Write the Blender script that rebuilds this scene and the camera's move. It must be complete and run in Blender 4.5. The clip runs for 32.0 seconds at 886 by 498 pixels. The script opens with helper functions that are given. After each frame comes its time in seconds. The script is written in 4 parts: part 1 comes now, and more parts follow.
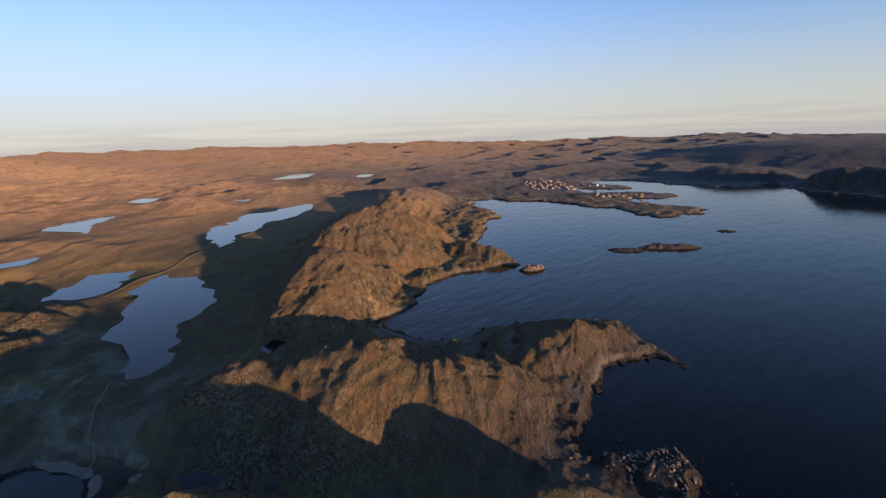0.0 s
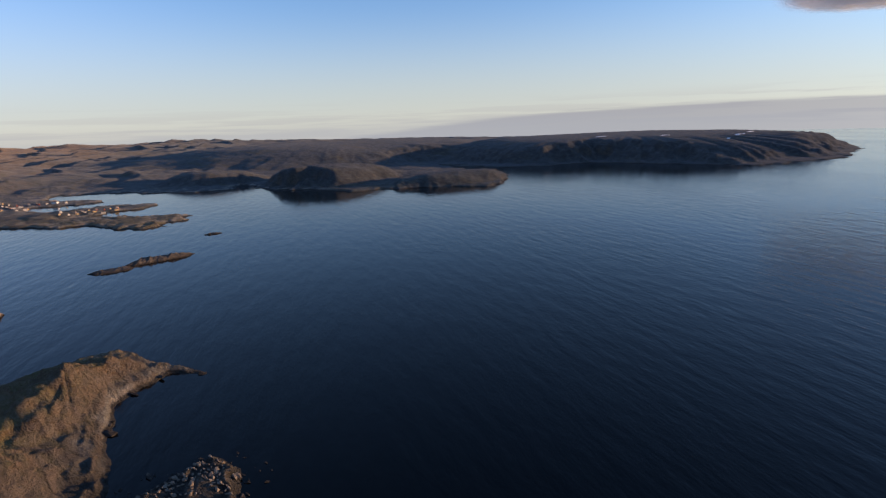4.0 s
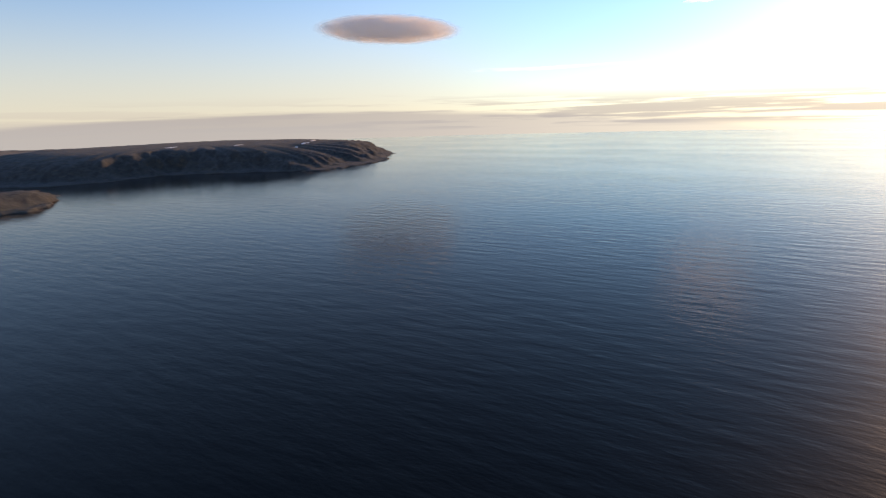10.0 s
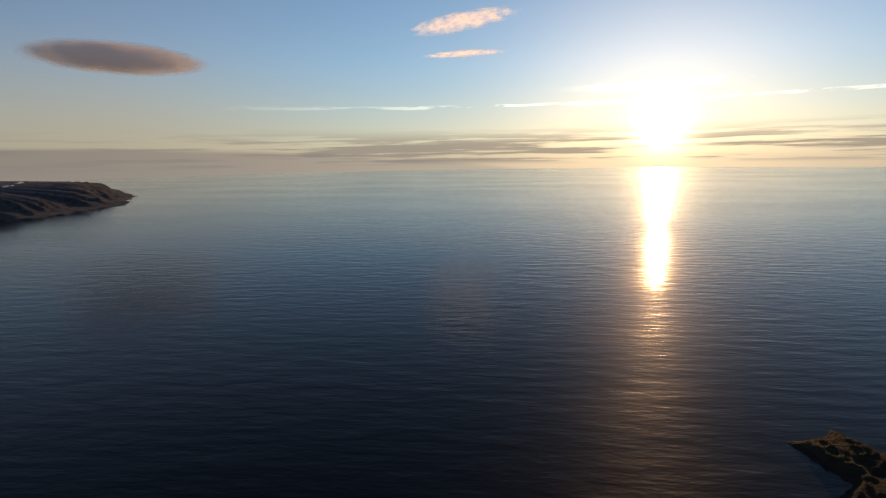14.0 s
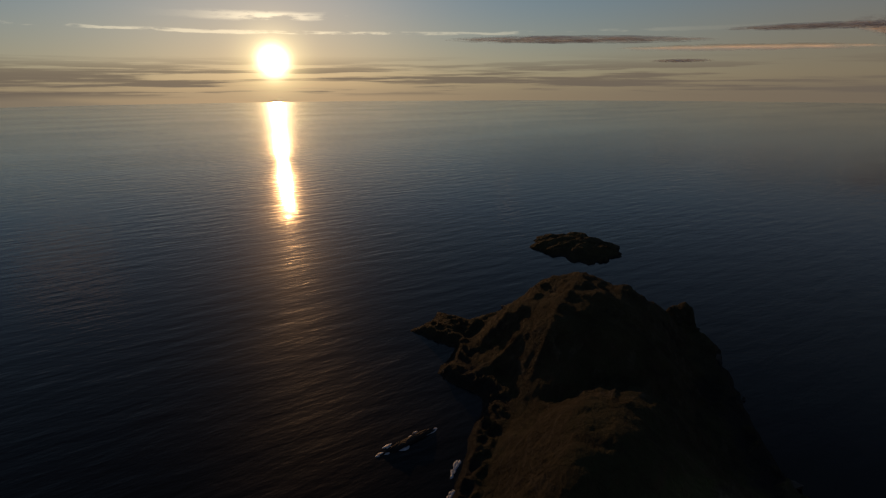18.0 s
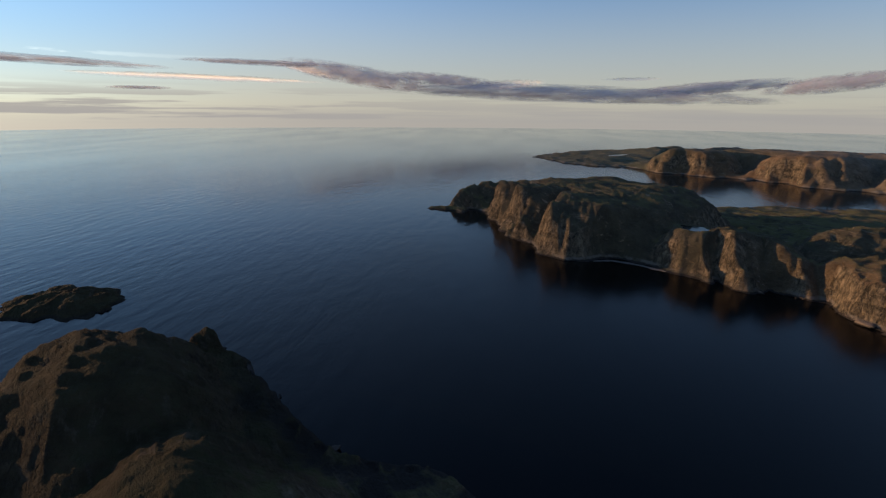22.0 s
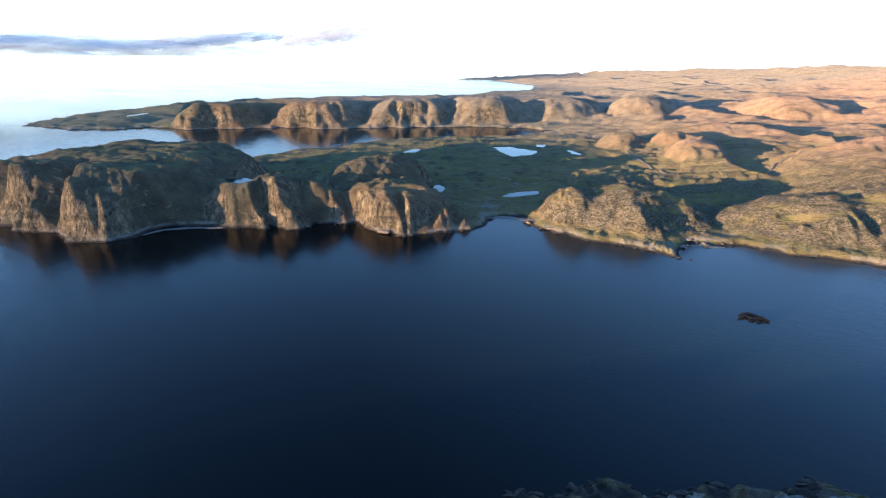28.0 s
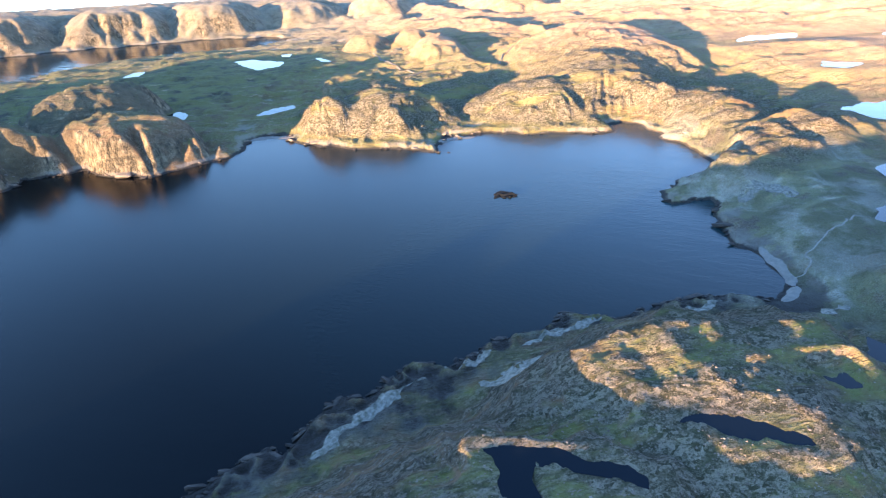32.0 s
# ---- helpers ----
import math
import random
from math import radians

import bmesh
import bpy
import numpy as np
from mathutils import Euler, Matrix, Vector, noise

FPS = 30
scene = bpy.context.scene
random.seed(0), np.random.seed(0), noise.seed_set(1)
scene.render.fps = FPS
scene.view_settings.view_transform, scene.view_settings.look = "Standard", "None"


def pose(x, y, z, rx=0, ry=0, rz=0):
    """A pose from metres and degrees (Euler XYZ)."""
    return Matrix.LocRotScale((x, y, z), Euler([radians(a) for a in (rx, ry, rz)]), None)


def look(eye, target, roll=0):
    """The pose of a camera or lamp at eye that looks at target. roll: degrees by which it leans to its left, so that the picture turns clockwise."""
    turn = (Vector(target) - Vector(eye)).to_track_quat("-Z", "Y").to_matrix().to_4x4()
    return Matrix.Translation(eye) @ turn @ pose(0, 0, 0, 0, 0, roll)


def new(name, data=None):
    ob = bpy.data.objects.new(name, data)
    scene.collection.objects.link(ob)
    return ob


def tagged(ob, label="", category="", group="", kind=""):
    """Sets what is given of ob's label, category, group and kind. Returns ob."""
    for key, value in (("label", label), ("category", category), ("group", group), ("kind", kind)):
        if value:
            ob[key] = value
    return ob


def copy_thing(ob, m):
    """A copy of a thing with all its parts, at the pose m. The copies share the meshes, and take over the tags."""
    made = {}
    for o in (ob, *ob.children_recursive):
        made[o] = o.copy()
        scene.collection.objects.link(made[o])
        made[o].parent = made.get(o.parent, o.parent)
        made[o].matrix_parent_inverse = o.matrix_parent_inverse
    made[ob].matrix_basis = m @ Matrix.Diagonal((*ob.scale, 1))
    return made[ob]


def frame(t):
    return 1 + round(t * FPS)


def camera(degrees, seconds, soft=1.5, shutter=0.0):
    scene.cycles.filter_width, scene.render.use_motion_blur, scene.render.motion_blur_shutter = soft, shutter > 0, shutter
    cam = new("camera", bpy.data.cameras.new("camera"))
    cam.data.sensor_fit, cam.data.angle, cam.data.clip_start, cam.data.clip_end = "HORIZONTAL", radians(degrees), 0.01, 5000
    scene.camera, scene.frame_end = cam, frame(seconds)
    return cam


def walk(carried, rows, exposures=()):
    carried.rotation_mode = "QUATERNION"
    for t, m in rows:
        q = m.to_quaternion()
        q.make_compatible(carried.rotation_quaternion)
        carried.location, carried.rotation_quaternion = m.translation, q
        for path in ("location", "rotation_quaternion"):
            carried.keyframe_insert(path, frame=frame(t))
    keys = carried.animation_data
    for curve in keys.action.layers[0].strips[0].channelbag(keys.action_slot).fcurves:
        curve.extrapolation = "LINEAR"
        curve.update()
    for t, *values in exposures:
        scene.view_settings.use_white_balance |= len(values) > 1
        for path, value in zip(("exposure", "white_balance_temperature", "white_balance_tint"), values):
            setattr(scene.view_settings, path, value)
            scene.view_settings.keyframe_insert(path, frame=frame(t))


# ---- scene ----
FOV = 79.79
PATH = [
    (0.0, 78.09, 2.23, 37.18), (0.5, 77.95, 2.33, 31.89), (1.0, 77.76, 2.42, 25.74),
    (1.5, 77.54, 2.55, 18.91), (2.0, 77.35, 2.52, 11.86), (2.5, 77.17, 2.55, 5.55),
    (3.0, 76.95, 2.44, -1.40), (3.5, 76.76, 2.33, -8.59), (4.0, 76.63, 2.18, -15.24),
    (4.5, 76.54, 2.10, -20.90), (6.5, 76.32, 1.70, -36.68), (7.0, 76.26, 1.73, -39.97),
    (7.5, 76.27, 1.61, -42.83), (8.0, 76.27, 1.55, -46.51), (8.5, 76.23, 1.61, -50.17),
    (9.0, 76.24, 1.58, -53.21), (9.5, 76.17, 1.69, -55.55), (10.0, 76.19, 1.59, -58.28),
    (10.5, 76.25, 1.30, -61.67), (11.0, 76.18, 1.41, -65.01), (11.5, 79.21, 1.32, -67.67),
    (12.0, 79.77, 1.12, -69.82), (12.5, 79.65, 1.37, -72.21), (13.0, 79.76, 0.81, -75.37),
    (13.5, 79.68, 0.96, -79.19), (15.5, 79.40, 0.58, -97.08), (16.0, 78.51, 0.58, -103.00),
    (16.5, 78.29, 0.54, -109.42), (17.0, 77.53, 0.50, -115.08), (17.5, 75.87, 0.29, -118.42),
    (18.0, 72.60, 0.27, -122.01), (18.5, 67.86, 0.23, -125.67), (19.0, 65.49, -0.29, -134.13),
    (19.5, 65.69, -0.26, -145.24), (20.0, 66.40, -0.31, -151.54), (20.5, 68.69, -0.50, -156.90),
    (21.0, 71.25, -0.46, -162.65), (21.5, 74.68, -0.31, -168.57), (22.0, 75.35, -0.29, -173.80),
    (22.5, 75.47, -0.10, -178.47), (23.0, 75.56, -0.36, -183.29), (23.5, 75.74, -0.02, -189.55),
    (24.0, 75.89, 0.18, -194.91), (24.5, 75.96, 0.55, -200.00), (25.0, 75.99, 0.65, -204.27),
    (25.5, 76.05, 0.73, -208.35), (26.0, 76.01, 0.79, -211.98), (26.5, 76.01, 0.86, -215.39),
    (28.5, 66.75, 0.60, -223.51), (29.0, 62.68, 0.52, -226.59), (29.5, 60.58, 0.37, -229.72),
    (30.0, 60.69, 0.31, -232.94), (30.5, 60.78, 0.44, -236.10), (31.0, 60.82, 0.68, -239.48),
    (31.5, 60.82, 1.05, -243.28), (32.0, 60.74, 1.45, -247.45),
]
EXPOSURES = [(0.0, 1.28, 6150, 5), (2.0, 1.25, 5850, 2), (4.0, 1.35, 5950, 2), (7.0, 1.65, 6500, 3), (9.0, 1.65, 6900, 4), (13.0, 0.75, 7500, 4), (15.5, 0.2, 7800, 4), (17.0, -0.25, 8300, 6), (18.0, -0.7, 8600, 7), (19.0, -0.1, 9000, 7),
             (20.0, 0.5, 8400, 6), (21.0, 0.95, 7000, 4), (22.0, 0.95, 6400, 2), (23.0, 1.0, 6100, 1), (24.5, 1.6, 6000, 0), (26.0, 2.12, 5850, -1), (29.0, 3.35, 5200, -8), (30.0, 3.9, 5450, -6), (32.0, 4.0, 5700, -5)]
EYE = (0.0, 0.0, 150.0)
cam = camera(FOV, 32.0, soft=1.2)
walk(cam, [(t, pose(*EYE, rx, ry, rz)) for t, rx, ry, rz in PATH], EXPOSURES)

# ---- sun and sky ----
SUN_AZ, SUN_EL = -15.2, 4.8
sun_way = Vector((math.cos(radians(SUN_AZ)) * math.cos(radians(SUN_EL)),
                  math.sin(radians(SUN_AZ)) * math.cos(radians(SUN_EL)), math.sin(radians(SUN_EL))))
lamp = bpy.data.lights.new("sun", "SUN")
lamp.energy, lamp.angle, lamp.color = 3.3, radians(0.6), (1.0, 0.56, 0.29)
sun = new("sun", lamp)
sun.matrix_world = look((0, 0, 400), Vector((0, 0, 400)) - sun_way)

world = bpy.data.worlds.new("sky")
scene.world = world
world.use_nodes = True
wt = world.node_tree
wt.nodes.clear()


def wnode(kind, **values):
    n = wt.nodes.new(kind)
    for key, value in values.items():
        if key in n.inputs:
            n.inputs[key].default_value = value
    return n


sky = wnode("ShaderNodeTexSky")
sky.sky_type, sky.sun_disc = "NISHITA", False
sky.sun_elevation, sky.sun_rotation = radians(SUN_EL), radians(90 - SUN_AZ)
SKY_TINT = (1.62, 1.05, 1.03, 1)
ROSY_TINT = (1.76, 1.02, 1.0, 1)
SUN_TINT = (1.28, 1.02, 1.04, 1)
HAZE = (1.72, 1.56, 1.38)
VEIL = (1.25, 1.08, 1.10)
SHELF = (0.98, 0.88, 0.97)
MIST = (1.20, 1.13, 1.20)
sky.altitude, sky.air_density, sky.dust_density, sky.ozone_density = 0, 1.0, 0.15, 3.5
way = wnode("ShaderNodeTexCoord")
# the eye stands high over a near sea rim: the sky's own horizon is drawn down to it
sink = wnode("ShaderNodeVectorMath")
sink.operation, sink.inputs[1].default_value = "ADD", (0, 0, 0.045)
unit = wnode("ShaderNodeVectorMath")
unit.operation = "NORMALIZE"
wt.links.new(way.outputs["Generated"], sink.inputs[0])
wt.links.new(sink.outputs[0], unit.inputs[0])
wt.links.new(unit.outputs[0], sky.inputs[0])


def wmath(op, a, b=0.0):
    n = wnode("ShaderNodeMath")
    n.operation = op
    for sock, value in zip(n.inputs, (a, b)):
        if hasattr(value, "is_output"):
            wt.links.new(value, sock)
        else:
            sock.default_value = value
    return n.outputs[0]


def wmix(fac, a, b, blend="MIX"):
    n = wnode("ShaderNodeMix")
    n.data_type, n.blend_type = "RGBA", blend
    for sock, value in ((n.inputs[0], fac), (n.inputs[6], a), (n.inputs[7], b)):
        if hasattr(value, "is_output"):
            wt.links.new(value, sock)
        else:
            sock.default_value = value
    return n.outputs[2]


def wramp(value, lo, hi, smoothly=True):
    n = wnode("ShaderNodeMapRange")
    n.interpolation_type = "SMOOTHSTEP" if smoothly else "LINEAR"
    wt.links.new(value, n.inputs[0])
    n.inputs[1].default_value, n.inputs[2].default_value = lo, hi
    return n.outputs[0]


parts = wnode("ShaderNodeSeparateXYZ")
wt.links.new(way.outputs["Generated"], parts.inputs[0])
height = parts.outputs[2]
# thin streaks of cloud and a mauve bank of mist along the rim of the sea
long_way = wnode("ShaderNodeMapping")
long_way.inputs["Scale"].default_value = (3.5, 3.5, 95.0)
wt.links.new(way.outputs["Generated"], long_way.inputs[0])
streaks = wnode("ShaderNodeTexNoise", Scale=1.0, Detail=6.0, Roughness=0.55)
wt.links.new(long_way.outputs[0], streaks.inputs[0])
bank = wmath("MULTIPLY", wramp(wmath("ADD", height, wmath("MULTIPLY", streaks.outputs[0], -0.03)), 0.004, -0.034), 0.6)
# a mauve bank with a level top lies along the sea to the north-east
east = wnode("ShaderNodeVectorMath")
east.operation = "DOT_PRODUCT"
east.inputs[1].default_value = (math.cos(radians(45)), math.sin(radians(45)), 0)
wt.links.new(way.outputs["Generated"], east.inputs[0])
wedge = wmath("MULTIPLY", wmath("SUBTRACT", 1.0, east.outputs["Value"]), 0.16)
shelf = wramp(wmath("ADD", wmath("ADD", height, wedge), wmath("MULTIPLY", streaks.outputs[0], -0.016)), 0.014, 0.004)
# the sky away from the sun is rosier; towards it the blue comes lower down
away = wnode("ShaderNodeVectorMath")
away.operation = "DOT_PRODUCT"
away.inputs[1].default_value = (-math.cos(radians(SUN_AZ)), -math.sin(radians(SUN_AZ)), 0)
wt.links.new(way.outputs["Generated"], away.inputs[0])
sunward = wramp(away.outputs["Value"], -0.55, -0.95)
# the streaks gather in a stack of thin layers under the sun
low = wmath("MULTIPLY", wramp(height, 0.050, 0.012), wramp(height, -0.024, -0.012))
layers = wmath("MULTIPLY", wmath("MULTIPLY", wramp(streaks.outputs[0], 0.46, 0.58), low), wmath("ADD", 0.35, wmath("MULTIPLY", wramp(away.outputs["Value"], -0.3, -0.9), 0.65)))
veil = wmath("MULTIPLY", layers, 0.75)
clear_of = wmath("SUBTRACT", 1.0, wmath("MULTIPLY", layers, 0.75))
haze = wmath("MULTIPLY", wramp(wmath("ADD", height, wmath("MULTIPLY", sunward, 0.05)), 0.22, -0.02), 0.85)
tint = wmix(1.0, sky.outputs[0], wmix(sunward, wmix(wramp(away.outputs["Value"], 0.15, 0.95), SKY_TINT, ROSY_TINT), SUN_TINT), "MULTIPLY")
pale = wmix(haze, tint, (*HAZE, 1))
grey = wmix(veil, pale, (*VEIL, 1))
misty = wmix(bank, wmix(wmath("MULTIPLY", shelf, 0.75), grey, (*SHELF, 1)), (*MIST, 1))
sky_back = wnode("ShaderNodeBackground", Strength=0.15)
wt.links.new(misty, sky_back.inputs[0])
# the bright aureole round the low sun
dot = wnode("ShaderNodeVectorMath")
dot.operation = "DOT_PRODUCT"
glow_el = radians(2.1)
dot.inputs[1].default_value = (math.cos(radians(SUN_AZ)) * math.cos(glow_el), math.sin(radians(SUN_AZ)) * math.cos(glow_el), math.sin(glow_el))
wt.links.new(way.outputs["Generated"], dot.inputs[0])


def lobe(power, strength, colour, within=None):
    top = wnode("ShaderNodeMath")
    top.operation, top.inputs[1].default_value = "MAXIMUM", 0.0
    raise_ = wnode("ShaderNodeMath")
    raise_.operation, raise_.inputs[1].default_value = "POWER", power
    scale = wnode("ShaderNodeMath")
    scale.operation, scale.inputs[1].default_value = "MULTIPLY", strength
    back = wnode("ShaderNodeBackground")
    back.inputs[0].default_value = (*colour, 1)
    wt.links.new(dot.outputs["Value"], top.inputs[0])
    wt.links.new(top.outputs[0], raise_.inputs[0])
    wt.links.new(raise_.outputs[0], scale.inputs[0])
    wt.links.new(scale.outputs[0] if within is None else wmath("MULTIPLY", scale.outputs[0], within), back.inputs[1])
    return back


def added(a, b):
    n = wnode("ShaderNodeAddShader")
    wt.links.new(a.outputs[0], n.inputs[0])
    wt.links.new(b.outputs[0], n.inputs[1])
    return n


# bright threads of thin cloud, lit through, on both sides of the sun and above it
def thread(level, thin, power, strength):
    wave = wmath("MULTIPLY", wmath("SUBTRACT", broken.outputs[0], 0.5), 0.014)
    line = wramp(wmath("ABSOLUTE", wmath("SUBTRACT", wmath("ADD", height, wave), level)), thin, thin * 0.3)
    return lobe(power, strength, (1.0, 0.90, 0.72), wmath("MULTIPLY", line, wramp(broken.outputs[0], 0.44, 0.56)))


far_way = wnode("ShaderNodeMapping")
far_way.inputs["Scale"].default_value = (9.0, 9.0, 60.0)
wt.links.new(way.outputs["Generated"], far_way.inputs[0])
broken = wnode("ShaderNodeTexNoise", Scale=1.0, Detail=5.0, Roughness=0.6)
wt.links.new(far_way.outputs[0], broken.inputs[0])
threads = added(thread(0.083, 0.0035, 9, 0.55), thread(0.108, 0.009, 260, 1.6))
world_out = wnode("ShaderNodeOutputWorld")
total = added(added(sky_back, threads), added(lobe(6000, 11.0, (1.0, 0.9, 0.7)), added(lobe(900, 1.0, (1.0, 0.86, 0.5)), added(lobe(40, 0.17, (1.0, 0.84, 0.60), clear_of), lobe(4, 0.17, (1.0, 0.86, 0.66), wmath("MULTIPLY", wramp(height, 0.13, -0.03), clear_of))))))
wt.links.new(total.outputs[0], world_out.inputs[0])


# ---- materials ----
class Mat:
    """A node material with a few short ways to add nodes."""

    def __init__(self, name):
        self.m = bpy.data.materials.new(name)
        self.m.use_nodes = True
        self.t = self.m.node_tree
        self.t.nodes.clear()
        self.out = self.t.nodes.new("ShaderNodeOutputMaterial")

    def put(self, sock, value):
        if hasattr(value, "is_output"):
            self.t.links.new(value, sock)
        elif isinstance(value, tuple) and len(value) == 3 and sock.type == "RGBA":
            sock.default_value = (*value, 1)
        else:
            sock.default_value = value

    def node(self, kind, ins=None, out=0, **attrs):
        n = self.t.nodes.new(kind)
        if "operation" in attrs:
            n.operation = attrs["operation"]
        if "noise" in attrs:
            n.noise_dimensions = attrs["noise"]
        if "feature" in attrs:
            n.feature = attrs["feature"]
        for key, value in (ins or {}).items():
            self.put(n.inputs[key], value)
        return n.outputs[out]

    def math(self, op, a, b=0.0):
        return self.node("ShaderNodeMath", {0: a, 1: b}, operation=op)

    def place(self):
        return self.node("ShaderNodeNewGeometry", out="Position")

    def object_place(self):
        return self.node("ShaderNodeTexCoord", out="Object")

    def normal(self):
        return self.node("ShaderNodeNewGeometry", out="Normal")

    def split(self, vec, axis):
        return self.node("ShaderNodeSeparateXYZ", {0: vec}, out=axis)

    def stretch(self, vec, scale, turn=0.0):
        return self.node("ShaderNodeMapping", {"Vector": vec, "Scale": scale, "Rotation": (0, 0, radians(turn))})

    def strike(self, vec, along, bearing=125.0):
        """The place, drawn out along one bearing."""
        c, d = math.cos(radians(bearing)), math.sin(radians(bearing))
        u = self.node("ShaderNodeVectorMath", {0: vec, 1: (d, -c, 0)}, out="Value", operation="DOT_PRODUCT")
        v = self.node("ShaderNodeVectorMath", {0: vec, 1: (c * along, d * along, 0)}, out="Value", operation="DOT_PRODUCT")
        return self.node("ShaderNodeCombineXYZ", {0: u, 1: v, 2: self.split(vec, 2)})

    def noise(self, vec, scale, detail=4.0, rough=0.55):
        return self.node("ShaderNodeTexNoise", {"Vector": vec, "Scale": scale, "Detail": detail, "Roughness": rough})

    def cells(self, vec, scale, out="Distance", feature="F1"):
        return self.node("ShaderNodeTexVoronoi", {"Vector": vec, "Scale": scale}, out=out, feature=feature)

    def ramp(self, fac, lo, hi):
        return self.node("ShaderNodeMapRange", {0: fac, 1: lo, 2: hi})

    def mix(self, fac, a, b):
        n = self.t.nodes.new("ShaderNodeMix")
        n.data_type = "RGBA"
        self.put(n.inputs[0], fac)
        self.put(n.inputs[6], a)
        self.put(n.inputs[7], b)
        return n.outputs[2]

    def bump(self, height, strength, distance, normal=None):
        ins = {"Height": height, "Strength": strength, "Distance": distance}
        if normal is not None:
            ins["Normal"] = normal
        return self.node("ShaderNodeBump", ins)

    def surface(self, colour, rough, normal=None, spec=0.3, metal=0.0, ior=1.45, coarse=0.0, haze_sheen=0.0, ripple=0.0):
        ins = {"Base Color": colour, "Roughness": rough, "Specular IOR Level": spec, "Metallic": metal, "IOR": ior, "Diffuse Roughness": coarse,
               "Coat Weight": ripple, "Coat Roughness": 0.5, "Coat IOR": 1.33, "Sheen Weight": haze_sheen, "Sheen Roughness": 0.6, "Sheen Tint": (0.80, 0.86, 1.0)}
        if normal is not None:
            ins["Normal"] = normal
        self.t.links.new(self.node("ShaderNodeBsdfPrincipled", ins), self.out.inputs[0])
        return self.m


def tundra_material():
    m = Mat("tundra_and_rock")
    p, n = m.place(), m.normal()
    flat, px, py, z = m.split(n, 2), m.split(p, 0), m.split(p, 1), m.split(p, 2)
    away = m.node("ShaderNodeVectorMath", {0: p}, out="Value", operation="LENGTH")
    near, far_off = m.ramp(away, 420.0, 180.0), m.ramp(away, 1500.0, 700.0)
    big, mid, fine = m.noise(p, 0.012, 5, 0.6), m.noise(p, 0.06, 5, 0.6), m.noise(p, 0.5, 5, 0.65)
    # the beds of rock strike to the north-west: everything on the ground is drawn out along them
    streak = m.noise(m.strike(p, 0.2), 0.16, 5, 0.65)
    bands = m.noise(m.strike(p, 0.10), 0.034, 5, 0.6)
    half = m.ramp(mid, 0.35, 0.65)
    heath = m.mix(half, (0.108, 0.068, 0.036), (0.200, 0.126, 0.068))
    # paler heath on the inland plateau; headland darkened for its shade, land beyond the village for shade and haze
    dry = m.mix(half, (0.180, 0.118, 0.072), (0.300, 0.200, 0.126))
    headland_shade = m.mix(half, (0.0190, 0.0184, 0.0102), (0.0408, 0.0374, 0.0218))
    far_shade = m.mix(half, (0.032, 0.036, 0.040), (0.064, 0.068, 0.072))
    dry = m.mix(m.ramp(py, -450.0, -800.0), dry, m.mix(half, (0.128, 0.106, 0.074), (0.212, 0.178, 0.128)))
    inland = m.math("MULTIPLY", m.ramp(m.math("ADD", px, m.math("MULTIPLY", big, 300.0)), -380.0, -640.0), m.ramp(py, 1150.0, 800.0))
    heath = m.mix(inland, heath, dry)
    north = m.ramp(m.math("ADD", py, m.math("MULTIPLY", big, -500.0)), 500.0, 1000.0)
    # land beyond the village takes its shade and haze from this blue-grey colour
    heath = m.mix(m.math("MULTIPLY", north, m.ramp(m.math("ADD", px, m.math("MULTIPLY", big, 900.0)), -1700.0, -300.0)), heath, far_shade)
    # green moor on the far peninsula, dulled in colour for cloud shade and haze
    hazy_moor = m.mix(half, (0.070, 0.076, 0.042), (0.120, 0.118, 0.070))
    heath = m.mix(m.math("MULTIPLY", m.ramp(py, -1330.0, -1480.0), m.ramp(px, -800.0, -550.0)), heath, hazy_moor)
    # dark turf on the plateau behind the cliffs; over the flats it also paints shade
    turf_shade = m.mix(half, (0.042, 0.042, 0.028), (0.080, 0.079, 0.052))
    behind = m.math("MULTIPLY", m.math("MULTIPLY", m.ramp(py, -400.0, -500.0), m.ramp(py, -1000.0, -920.0)), m.ramp(m.math("ADD", px, m.math("MULTIPLY", big, 200.0)), -820.0, -640.0))
    heath = m.mix(m.math("MULTIPLY", behind, 0.85), heath, turf_shade)
    # golden grass on the granite hills of the bay
    golden = m.math("MULTIPLY", m.math("MULTIPLY", m.ramp(py, -420.0, -340.0), m.ramp(py, -10.0, -90.0)), m.math("MULTIPLY", m.ramp(px, -330.0, -370.0), m.ramp(px, -800.0, -600.0)))
    heath = m.mix(m.math("MULTIPLY", golden, 0.8), heath, m.mix(half, (0.120, 0.098, 0.036), (0.235, 0.195, 0.085)))
    # darker stripes on level ground, drawn out along the strike
    dark_stripe = m.math("MULTIPLY", m.ramp(bands, 0.55, 0.62), m.ramp(flat, 0.80, 0.95))
    heath = m.mix(m.math("MULTIPLY", dark_stripe, 0.55), heath, (0.060, 0.052, 0.028))
    green = m.mix(m.ramp(fine, 0.3, 0.7), (0.098, 0.100, 0.024), (0.176, 0.172, 0.056))
    low = m.ramp(m.math("ADD", z, m.math("MULTIPLY", big, -40.0)), 22.0, 0.0)
    wet_low = m.math("MULTIPLY", m.math("MULTIPLY", low, far_off), 0.75)
    wet_near = m.math("MULTIPLY", m.math("MULTIPLY", near, 0.95), m.ramp(big, 0.24, 0.42))
    wet_flat = m.math("MULTIPLY", m.math("MULTIPLY", m.ramp(flat, 0.88, 0.97), m.math("MULTIPLY", far_off, 0.45)), m.math("SUBTRACT", 1.0, inland))
